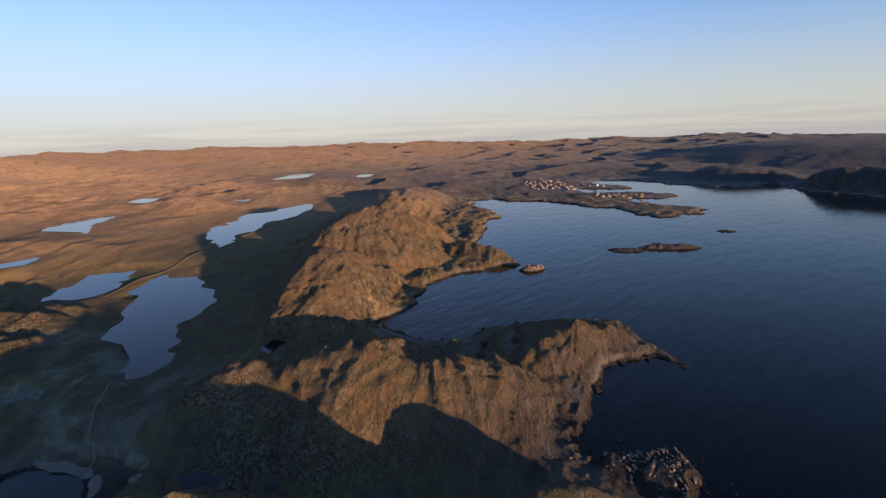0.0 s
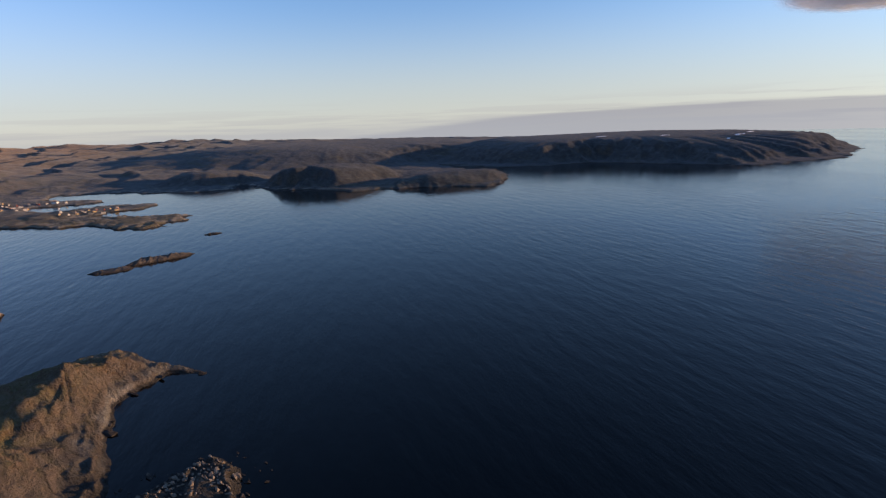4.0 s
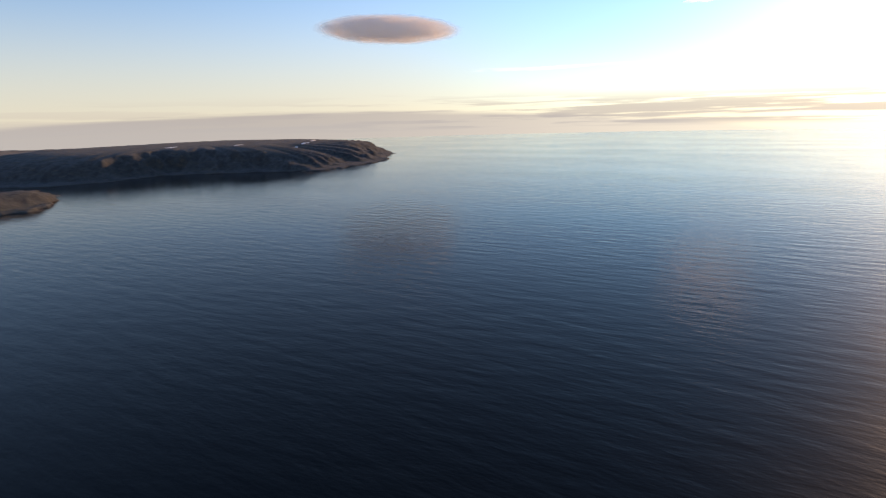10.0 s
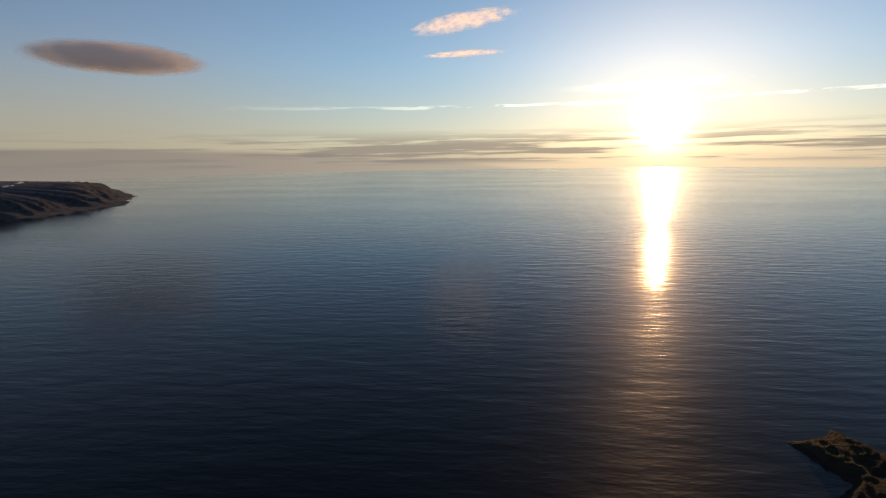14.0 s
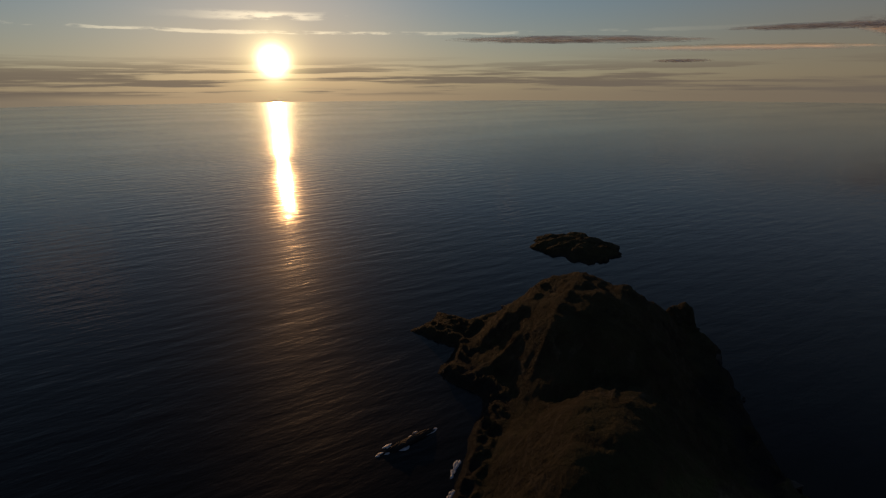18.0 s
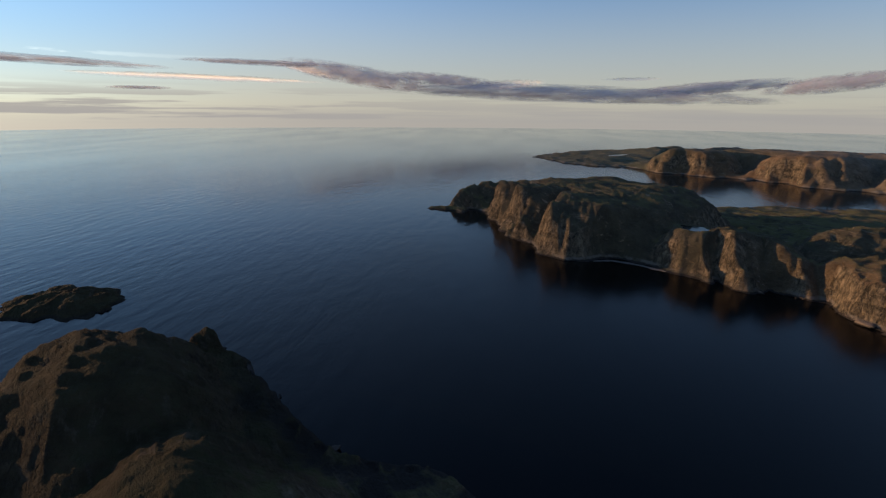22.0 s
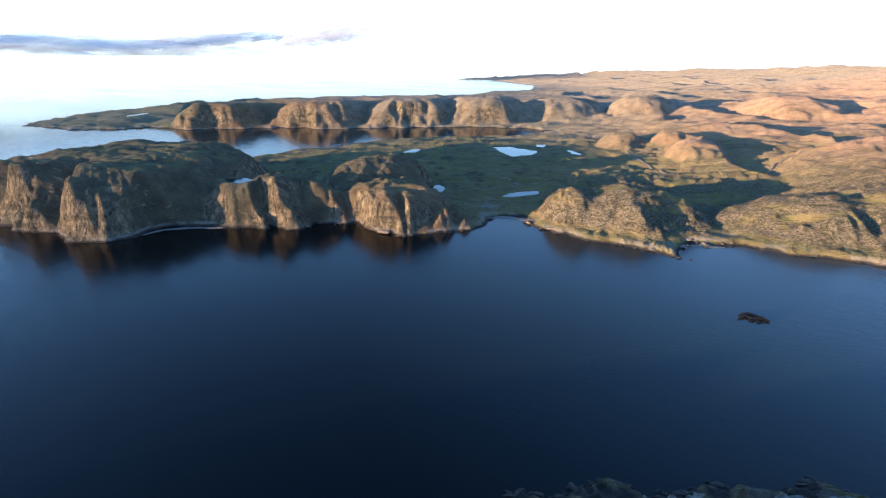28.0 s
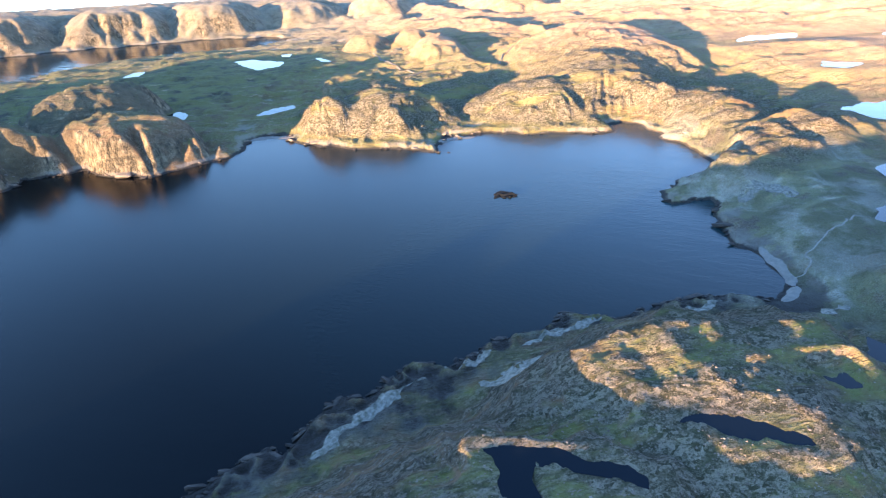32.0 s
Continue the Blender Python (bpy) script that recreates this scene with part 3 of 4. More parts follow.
# Lakes: level and shore.
LAKES = [
    (10.5, [(-599, 267), (-572, 261), (-549, 281), (-493, 266), (-472, 249), (-433, 220), (-393, 189), (-366, 172), (-347, 163), (-336, 156), (-331, 141), (-328, 129), (-332, 122), (-340, 120), (-366, 131), (-403, 125), (-386, 143), (-418, 154), (-447, 149), (-473, 169), (-496, 185), (-530, 210), (-556, 205), (-587, 239)]),
    (11.3, [(-611, 153), (-642, 183), (-680, 219), (-653, 258), (-629, 242), (-582, 201), (-578, 183), (-583, 162)]),
    (16.9, [(-653, 345), (-827, 456), (-928, 584), (-948, 763), (-828, 644), (-795, 531), (-692, 415)]),
    (27.4, [(-1025, 272), (-1111, 339), (-1100, 416), (-1007, 339), (-927, 306)]),
    (22.8, [(-765, 160), (-794, 166), (-796, 209), (-758, 179)]),
    (15.3, [(-306, 189), (-311, 205), (-300, 207), (-294, 189)]),
    (17.5, [(-872, 745), (-879, 771), (-846, 763), (-840, 737)]),
    (27.6, [(-1110, 671), (-1149, 716), (-1107, 718), (-1061, 666)]),
    (31.6, [(-1308, 525), (-1375, 582), (-1324, 599), (-1240, 538)]),
    (35.6, [(-1496, 1040), (-1689, 1274), (-1602, 1313), (-1446, 1136)]),
    (28.9, [(-1363, 1276), (-1416, 1368), (-1361, 1376), (-1284, 1266)]),
    (64.3, [(-2384, 1169), (-2960, 1569), (-2762, 1559), (-2330, 1246)]),
    (47.2, [(-83.2, -25.4), (-88.3, -9.1), (-90.3, 5.1), (-88.3, 11.2), (-85.2, 12.2), (-84.2, -1), (-82.2, -12.2), (-79.2, -12.2), (-74.1, -8.1), (-71, -17.3)]),
    (46.2, [(-107.9, 13.4), (-114.1, 21.6), (-116.1, 30.8), (-117.2, 41.1), (-113, 47.3), (-111, 40.1), (-108.9, 29.8), (-110, 21.6)]),
    (10, [(-221, 89), (-217, 97), (-205, 102), (-201, 96), (-210, 88)]),
    (41.5, [(-146, 53), (-151, 60), (-146, 63), (-144, 59)]),
    (8.6, [(-671, -633), (-696, -618), (-690, -558), (-657, -542), (-624, -556)]),
    (11.4, [(-732, -590), (-741, -578), (-718, -565), (-716, -577)]),
    (10.6, [(-724, -522), (-723, -507), (-704, -477), (-701, -494)]),
    (7.2, [(-394, -483), (-414, -485), (-414, -469), (-394, -453)]),
    (4.3, [(-434, -399), (-464, -401), (-489, -385), (-475, -379), (-448, -388)]),
    (24.1, [(-925, 70), (-997, 102), (-1042, 168), (-994, 155)]),
    (8.4, [(-530, -707), (-559, -722), (-571, -710), (-545, -694)]),
    (36, [(-186, -565), (-207, -552), (-210, -535), (-195, -526), (-187, -541)]),
    (14, [(-335, -1730), (-372, -1755), (-412, -1800), (-395, -1812), (-345, -1765)]),
    (14, [(-415, -1520), (-440, -1540), (-492, -1598), (-470, -1606), (-422, -1552)]),
    (33, [(-221, -543), (-230, -550), (-232, -539), (-223, -532)]),
]

# Sand and shingle strands.
STRANDS = [[(-306, 61), (-293, 66), (-276, 72), (-268, 73)], [(-268, 74), (-258, 71), (-252, 66)],
           [(-302, 302), (-290, 288), (-272, 283), (-250, 284), (-230, 296), (-214, 314)], [(-374, -356), (-390, -346), (-396, -322)],
           [(-425, -185), (-440, -178), (-452, -160)], [(-98, -540), (-115, -546), (-140, -534), (-162, -510)]]

TABLE = np.random.RandomState(5).rand(256, 256).astype(np.float32)


def value_noise(x, y):
    xi, yi = np.floor(x).astype(np.int64), np.floor(y).astype(np.int64)
    u, v = (x - xi).astype(np.float32), (y - yi).astype(np.float32)
    u, v = u * u * u * (u * (u * 6 - 15) + 10), v * v * v * (v * (v * 6 - 15) + 10)
    a, b, c, d = xi & 255, (xi + 1) & 255, yi & 255, (yi + 1) & 255
    top = TABLE[a, c] * (1 - u) + TABLE[b, c] * u
    low = TABLE[a, d] * (1 - u) + TABLE[b, d] * u
    return (top * (1 - v) + low * v) * 2 - 1


def fbm(x, y, size, octaves, gain=0.5, shift=0.0):
    total, amp = 0.0, 1.0
    for k in range(octaves):
        cs, sn = math.cos(0.6 * k + shift), math.sin(0.6 * k + shift)
        total = total + amp * value_noise((x * cs - y * sn) / size + 17.3 * k + shift, (x * sn + y * cs) / size + 9.1 * k - shift)
        size, amp = size * 0.5, amp * gain
    return total


def ridged(x, y, size, octaves, shift=0.0):
    total, amp = 0.0, 1.0
    for k in range(octaves):
        cs, sn = math.cos(0.5 * k + shift), math.sin(0.5 * k + shift)
        n = value_noise((x * cs - y * sn) / size + 5.7 * k + shift, (x * sn + y * cs) / size + 3.3 * k + shift)
        total = total + amp * (1 - 2 * np.abs(n))
        size, amp = size * 0.5, amp * 0.5
    return total


def smooth(a, lo, hi):
    t = np.clip((a - lo) / (hi - lo), 0, 1)
    return t * t * (3 - 2 * t)


def shore_distance(x, y, ring):
    """Metres to the shore line ring: more than 0 inside it."""
    best = np.full(x.shape, 1e18, np.float32)
    inside = np.zeros(x.shape, bool)
    x, y = x.astype(np.float32), y.astype(np.float32)
    for (ax, ay), (bx, by) in zip(ring, np.roll(ring, -1, 0)):
        ex, ey = np.float32(bx - ax), np.float32(by - ay)
        px, py = x - np.float32(ax), y - np.float32(ay)
        s = np.clip((px * ex + py * ey) / (ex * ex + ey * ey), 0, 1)
        best = np.minimum(best, (px - s * ex) ** 2 + (py - s * ey) ** 2)
        if ay != by:
            cross = (py < 0) != (y - np.float32(by) < 0)
            inside ^= cross & (px < (py / ey) * ex)
    return np.where(inside, 1, -1) * np.sqrt(best)


def lift(a, b, k):
    """The higher of two heights with a soft join."""
    h = np.clip(0.5 + 0.5 * (a - b) / k, 0, 1)
    return b + (a - b) * h + k * h * (1 - h)


def land_height(x, y):
    x, y = np.asarray(x, float), np.asarray(y, float)
    r = np.hypot(x, y)
    rough = np.clip(r / 400, 0.5, 4.0)
    wx = x + rough * (5 * fbm(x, y, 38, 4, 0.55, 1.0))
    wy = y + rough * (5 * fbm(x, y, 38, 4, 0.55, 4.0))
    d = shore_distance(wx, wy, COAST)
    inland = np.clip(d, 0, None)
    gully = 34 * ridged(x, y, 80, 3, 2.0) + 7 * fbm(x, y, 22, 2, 0.5, 3.0)
    calm = smooth(r, 340, 210)
    splinter = ridged(x, y, 24, 3, 1.7) * smooth(r, 1600, 700)
    # low ground and the rolling plateau behind it
    far = smooth(inland, 150, 900)
    west = smooth(-x - 0.6 * np.abs(y), -600, 1500)
    z = 2.2 * smooth(inland, 0, 9) + 4.5 * smooth(inland, 10, 120) + (0.023 + 0.008 * west) * np.clip(inland - 120, 0, 4600)
    rolling = fbm(x * 0.8 + y * 0.5, y * 0.9 - x * 0.3, 330, 4, 0.45, 7.0) + 0.6 * ridged(x * 0.55 + y, y * 0.55 - x, 420, 3, 0.4)
    z = z + far * (2.5 + 0.0025 * inland) * rolling + 3.0 * smooth(inland, 20, 140) * fbm(x, y, 90, 3, 0.5, 2.2)
    # long low cuestas: broad slopes that rise to the west, short steep backs
    tread = (0.262 * y - 0.965 * x) / 260 + 0.75 * fbm(x, y, 520, 3, 0.5, 3.3) + 0.10 * fbm(x, y, 90, 3, 0.5, 1.9)
    part_way = tread - np.floor(tread)
    cuesta = np.minimum(part_way / 0.82, smooth(part_way, 1.0, 0.80))
    z = z + smooth(inland, 90, 330) * smooth(-x, 150, 600) * (9 + 11 * smooth(fbm(x, y, 380, 2, 0.5, 6.1), -0.5, 0.6)) * cuesta + far * 1.2 * fbm(x, y, 60, 3, 0.55, 4.4)
    for cx, cy, a, b, level in BASINS:
        g = np.exp(-(((x - cx) / a) ** 2 + ((y - cy) / b) ** 2) ** 2)
        z = z + g * (np.minimum(z, level + 0.12 * (z - level)) - z)
    for cx, cy, a, b, turn, top, shape, run in HILLS:
        cs, sn = math.cos(radians(turn)), math.sin(radians(turn))
        near = np.abs(x - cx) + np.abs(y - cy) < 2.2 * max(a, b)
        px, py = x[near] - cx, y[near] - cy
        w = 0.09 * fbm(x[near], y[near], 0.55 * b, 3, 0.5, 0.3 * shape)
        u, v = (px * cs + py * sn) / a, (py * cs - px * sn) / b
        q0 = np.sqrt(u * u + v * v) + 1e-6
        # ribs and gullies that run down the flanks
        f1, f2 = b / 55, b / 11
        spurs = ridged(u / q0 * f1 + 3.1 * shape, v / q0 * f1 + 0.5 * q0, 1.0, 2, 0.0)
        flutes = ridged(u / q0 * f2 + 0.25 * u * f1, v / q0 * f2 + 0.25 * v * f1, 1.0, 2, 1.0)
        distant = math.hypot(cx, cy) > 900
        cliffy = 0.35 if shape >= 3 else (0.05 if distant else 0.2)
        q = q0 + w - smooth(q0, 0.15, 0.7) * (0.13 * cliffy * spurs + (0.002 if distant else 0.02) * flutes)
        body = np.clip(1 - np.clip(q, 0, 1) ** shape, 0, 1)
        cut = gully[near] * (0.3 if distant else 0.6 if shape >= 3 else 0.2) + (0.6 if distant else 3) * flutes + (4 if distant or shape < 3 else 17) * splinter[near]
        cut = cut * (1 - 0.85 * calm[near])
        back = np.maximum(inland[near] + cut * smooth(inland[near], 2, 20), 0.35 * np.minimum(inland[near], 14))
        fall = smooth(back, 0, run)
        if 50 < run < 80 and not distant:
            fall = 0.45 * fall + 0.55 * np.clip(back / run, 0, 1)
        if shape >= 2.2 and run < 46:
            fall = 0.64 * fall + 0.36 * smooth(back, 0.4 * run, 3.6 * run)
        if shape >= 3 and run < 56:
            u = back / run
            fall = np.clip(0.5 * (u + 1 - np.sqrt((u - 1) ** 2 + 0.02)), 0, 1)
        z[near] = lift(top * body * fall, z[near], 5.0)
    for (ax, ay), (bx, by), head, left, right in GULLIES:
        near = np.abs(x - ax) + np.abs(y - ay) < 240
        if near.any():
            px, py, ex, ey = x[near] - ax, y[near] - ay, bx - ax, by - ay
            t = np.clip((px * ex + py * ey) / (ex * ex + ey * ey), 0, 1)
            slope = np.where(ex * py - ey * px > 0, left, right)
            floor_z = 1.5 + head * t + slope * np.hypot(px - t * ex, py - t * ey) * (1 + 0.2 * fbm(x[near], y[near], 20, 3, 0.5, 2.6))
            z[near] = -lift(-z[near], -floor_z, 2.0)
    # rock ribs, gullies and small relief
    hard = smooth(inland, 3, 25)
    across, along = x * 0.82 + y * 0.57, y * 0.82 - x * 0.57
    ribs = ridged(across, along * 0.28, 26, 3, 5.0)
    crag = ridged(x, y, 17, 3, 1.1)
    z = z + (1 - 0.75 * smooth(y, 700, 1100)) * hard * (2.2 * (1 - 0.6 * calm) * (1 + 0.7 * smooth(np.hypot(x + 180, y - 240), 170, 90)) * ribs + 1.4 * (1 - 0.4 * calm) * fbm(x, y, 34, 3, 0.55, 8.0)) * smooth(r, 4200, 1500)
    z = z + hard * ((0.5 + smooth(r, 250, 400)) * crag * smooth(fbm(x, y, 70, 2, 0.5, 5.0), -0.3, 0.5) + 0.5 * fbm(x, y, 7, 3, 0.6, 6.0)) * smooth(r, 1800, 500)
    step = 4.5 + fbm(x, y, 60, 2, 0.5, 0.7)
    ledge = (np.floor(z / step) + smooth(z / step - np.floor(z / step), 0.25, 0.75)) * step
    z = z + 0.45 * (1 - 0.6 * calm) * (ledge - z) * smooth(inland, 4, 15) * smooth(r, 1800, 600)
    z = z + smooth(inland, 0, 4) * (0.9 * smooth(inland, 45, 10) * (1 - 0.6 * calm) + 1.5 * calm * smooth(inland, 13, 5)) * ridged(x, y, 8, 2, 3.0) * smooth(r, 2500, 800)
    z = np.maximum(z, 1.1 * smooth(inland, 1, 9))
    for line in STRANDS:
        pts = np.array(line, float)
        near = (np.abs(x - pts[:, 0].mean()) < 90) & (np.abs(y - pts[:, 1].mean()) < 90)
        if near.any():
            away = np.full(near.sum(), 1e9)
            for (ax, ay), (bx, by) in zip(pts[:-1], pts[1:]):
                ex, ey = bx - ax, by - ay
                t = np.clip(((x[near] - ax) * ex + (y[near] - ay) * ey) / (ex * ex + ey * ey), 0, 1)
                away = np.minimum(away, np.hypot(x[near] - ax - t * ex, y[near] - ay - t * ey))
            z[near] += (np.clip(0.5 + 0.16 * inland[near], 0.5, 2.6) - z[near]) * smooth(away, 15, 7)
    # the land comes down to the water's edge
    z = z * (0.08 + 0.92 * smooth(inland, 0, 3 + r / 200))
    # under water
    z = np.where(d < 0, np.maximum(d * 0.35, -6.0), z)
    for level, shore in sorted(LAKES, key=lambda lake: -math.hypot(*lake[1][0])):
        ring = np.array(shore, float)
        mid = ring.mean(0)
        reach = np.hypot(*(ring - mid).T).max()
        distant = np.hypot(*mid) > 750
        band = np.clip(1.3 * reach, 40, 170) if distant else np.clip(0.3 * reach, 8, 60)
        near = np.hypot(x - mid[0], y - mid[1]) < 1.12 * reach + band + 8
        if not near.any():
            continue
        k = np.clip(reach / 60, 0.4, 3)
        out = -shore_distance(x[near] + 4.5 * k * fbm(x[near], y[near], 16 * k, 3, 0.5, 1.5), y[near] + 4.5 * k * fbm(x[near], y[near], 16 * k, 3, 0.5, 6.5), ring)
        bank = level + np.where(out > 0, 0.05 + (0.02 if distant else 0.06) * out, np.maximum(out * 0.3, -1.5))
        z[near] = np.where(out > 0, bank + (z[near] - bank) * smooth(out, 0.12 * reach + 1, band + 0.12 * reach + 1), bank)
    return z


def mesh_object(name, verts, faces, material, parent=None, label="", category="", kind="", group="", flat=False):
    me = bpy.data.meshes.new(name)
    verts = np.asarray(verts, np.float32)
    faces = np.asarray(faces, np.int32)
    me.vertices.add(len(verts))
    me.vertices.foreach_set("co", verts.ravel())
    sides = faces.shape[1]
    me.loops.add(faces.size)
    me.loops.foreach_set("vertex_index", faces.ravel())
    me.polygons.add(len(faces))
    me.polygons.foreach_set("loop_start", np.arange(0, faces.size, sides, dtype=np.int32))
    me.polygons.foreach_set("use_smooth", np.full(len(faces), not flat))
    me.update(calc_edges=True)
    me.materials.append(material)
    ob = new(name, me)
    if parent is not None:
        ob.parent = parent
    return tagged(ob, label, category, group, kind)


def build_ground(turns=2200, rings=760):
    radii = np.concatenate([np.linspace(0.002, 38, 15), np.geomspace(40, 4880, rings)])
    turn = np.arange(turns) * (2 * math.pi / turns)
    rr, aa = np.meshgrid(radii, turn, indexing="ij")
    x, y = rr * np.cos(aa), rr * np.sin(aa)
    z = land_height(x.ravel(), y.ravel()).reshape(x.shape)
    i, j = np.meshgrid(np.arange(len(radii) - 1), np.arange(turns), indexing="ij")
    k = (j + 1) % turns
    quads = np.stack([i * turns + j, (i + 1) * turns + j, (i + 1) * turns + k, i * turns + k], -1).reshape(-1, 4)
    dry = z.ravel()[quads].max(1) > -2.0
    quads = quads[dry]
    used = np.unique(quads)
    index = np.zeros(x.size, np.int32)
    index[used] = np.arange(len(used), dtype=np.int32)
    verts = np.stack([x.ravel(), y.ravel(), z.ravel()], -1)[used]
    return mesh_object("ground", verts, index[quads], TUNDRA, kind="structure", label="rolling tundra coast of brown heath, moss and bare granite", category="ground")


ground = build_ground()

# ---- water ----
def disc(name, radius, z, material, label, category):
    a = np.arange(360) * (2 * math.pi / 360)
    verts, faces = [(0, 0, z)], []
    for r in (radius * 0.06, radius * 0.3, radius):
        verts += [(r * math.cos(t), r * math.sin(t), z) for t in a]
    tris = [(0, 1 + i, 1 + (i + 1) % 360, 1 + (i + 1) % 360) for i in range(360)]
    me = bpy.data.meshes.new(name)
    faces = [t[:3] for t in tris]
    for k in range(2):
        faces += [(1 + k * 360 + i, 1 + (k + 1) * 360 + i, 1 + (k + 1) * 360 + (i + 1) % 360, 1 + k * 360 + (i + 1) % 360) for i in range(360)]
    me.from_pydata(verts, [], faces)
    me.materials.append(material)
    return tagged(new(name, me), label, category, kind="structure")


disc("sea", 4900, 0.0, SEA, "calm dark blue sea with low ripples and slicks", "water")


def build_lake(level, shore):
    ring = np.array(shore, float)
    mid = ring.mean(0)
    reach = np.hypot(*(ring - mid).T).max()
    grow = ring + (ring - mid) / np.hypot(*(ring - mid).T)[:, None] * np.clip(0.10 * reach, 1.5, 10)
    bm = bmesh.new()
    bm.faces.new([bm.verts.new((px, py, level)) for px, py in grow])
    bmesh.ops.triangulate(bm, faces=bm.faces)
    bmesh.ops.recalc_face_normals(bm, faces=bm.faces)
    if sum(f.normal.z for f in bm.faces) < 0:
        bmesh.ops.reverse_faces(bm, faces=bm.faces)
    me = bpy.data.meshes.new("lake")
    bm.to_mesh(me)
    bm.free()
    me.materials.append(LAKE)
    return tagged(new("lake", me), "still tundra lake reflecting the pale sky" if reach > 40 else "small dark pool among the heath", "lake", "lakes on the tundra", "structure")


for level, shore in LAKES:
    build_lake(level, shore)


# ---- islets and rocks ----
def chunk(seed, lean=1.0):
    """A broken block of rock about 1 m across, flat-sided."""
    rnd = random.Random(seed)
    bm = bmesh.new()
    for _ in range(16):
        v = Vector((rnd.gauss(0, 1), rnd.gauss(0, 1), rnd.gauss(0, 1))).normalized()
        bm.verts.new((v.x * 0.62 * lean, v.y * 0.5, v.z * 0.42 * rnd.uniform(0.7, 1.1)))
    hull = bmesh.ops.convex_hull(bm, input=bm.verts)
    bmesh.ops.delete(bm, geom=[g for g in hull["geom_interior"] if isinstance(g, bmesh.types.BMVert)], context="VERTS")
    bmesh.ops.recalc_face_normals(bm, faces=bm.faces)
    return bm


def islet(x, y, a, b, turn, top, label, material, seed, rings=34, spokes=110):
    t = np.arange(spokes) * (2 * math.pi / spokes)
    k = np.linspace(0.0, 1.0, rings)[1:]
    kk, tt = np.meshgrid(k, t, indexing="ij")
    cs, sn = math.cos(radians(turn)), math.sin(radians(turn))
    edge = 1 + 0.22 * fbm(np.cos(tt) * 2 + seed, np.sin(tt) * 2 - seed, 1.0, 4, 0.6)
    u, v = kk * edge * a * np.cos(tt), kk * edge * b * np.sin(tt)
    px, py = x + u * cs - v * sn, y + u * sn + v * cs
    z = top * (1 - kk ** 2.6) + smooth(kk, 1.0, 0.75) * (0.16 * top * fbm(px, py, a * 0.35, 4, 0.55, seed) + 0.22 * top * ridged(px, py * 0.4, a * 0.25, 3, seed)) - 1.2 * smooth(kk, 0.9, 1.0) - 0.25
    verts = np.concatenate([[(x, y, top)], np.stack([px, py, z], -1).reshape(-1, 3)])
    quads = [(1 + i * spokes + j, 1 + (i + 1) * spokes + j, 1 + (i + 1) * spokes + (j + 1) % spokes, 1 + i * spokes + (j + 1) % spokes)
             for i in range(rings - 2) for j in range(spokes)]
    me = bpy.data.meshes.new("islet")
    me.from_pydata([tuple(p) for p in verts], [], [(0, 1 + j, 1 + (j + 1) % spokes) for j in range(spokes)] + quads)
    me.materials.append(material)
    return tagged(new("islet", me), label, "islet", "islets off the coast")


islet(-216, 664, 27, 13, 20, 2.6, "low bare rocky islet beside a longer one", ISLET_ROCK, 1.3)
islet(-176, 702, 40, 14, 28, 4.6, "long humped bare rocky islet in the open bay", ISLET_ROCK, 2.7)
islet(-136, 851, 12, 5, 10, 2.0, "small flat dark skerry just above the water", DARK_ROCK, 3.1)
islet(-275, 518, 15, 10, 60, 4.6, "craggy brown rock off the end of a spit", GRANITE, 4.2)
islet(341, -362, 48, 36, -10, 5.5, "flat-topped dark islet off the headland", TUNDRA, 5.6)
islet(-333, -95, 8, 5.5, 75, 1.3, "lone rock islet in the sheltered bay, darkened for shade", SHADED_ROCK, 6.4)
islet(175, -90, 15, 2.5, 97, 1.4, "narrow wave-washed reef below the headland", DARK_ROCK, 7.9)
islet(-392, 588, 7, 4, 20, 2.5, "small dark rock in a cove under the cliffs", DARK_ROCK, 8.8)


SURF = plain_material("broken_water", (0.22, 0.23, 0.25), (0.50, 0.52, 0.55), 0.6, 0.6)


def surf(x, y, a, b, turn, seed):
    """A torn patch of foam lying on the water."""
    rnd = random.Random(seed)
    cs, sn = math.cos(radians(turn)), math.sin(radians(turn))
    bm = bmesh.new()
    for _ in range(16):
        u, v = rnd.uniform(-a, a), rnd.gauss(0, b * 0.4)
        s = rnd.uniform(0.35, 1.0) * b * 0.5
        ring = [(u + 2.2 * s * math.cos(k * 0.7) * rnd.uniform(0.6, 1.2), v + s * math.sin(k * 0.7) * rnd.uniform(0.6, 1.2)) for k in range(9)]
        lift_z = 0.03 + 0.01 * rnd.random()
        rim = [bm.verts.new((x + p * cs - q * sn, y + p * sn + q * cs, lift_z)) for p, q in ring]
        top = bm.verts.new((x + u * cs - v * sn, y + u * sn + v * cs, lift_z + 0.25))
        for k in range(9):
            bm.faces.new((rim[k], rim[(k + 1) % 9], top))
    bmesh.ops.recalc_face_normals(bm, faces=bm.faces)
    me = bpy.data.meshes.new("surf")
    bm.to_mesh(me)
    bm.free()
    me.materials.append(SURF)
    return tagged(new("surf", me), "white broken water washing round a reef", "surf", "surf along the headland", "structure")


surf(175, -90, 15, 3.4, 97, 1)
surf(150, -98, 5, 1.6, 130, 2)
surf(138, -88, 4, 1.4, 120, 3)


def ground_z(x, y):
    return land_height(np.atleast_1d(x), np.atleast_1d(y))


def rock_kinds(material, name):
    kinds = []
    for seed in range(6):
        me = bpy.data.meshes.new(name)
        bm = chunk(seed * 7 + len(name), 1.0 + 0.25 * (seed % 3))
        bm.to_mesh(me)
        bm.free()
        me.materials.append(material)
        kinds.append(me)
    return kinds


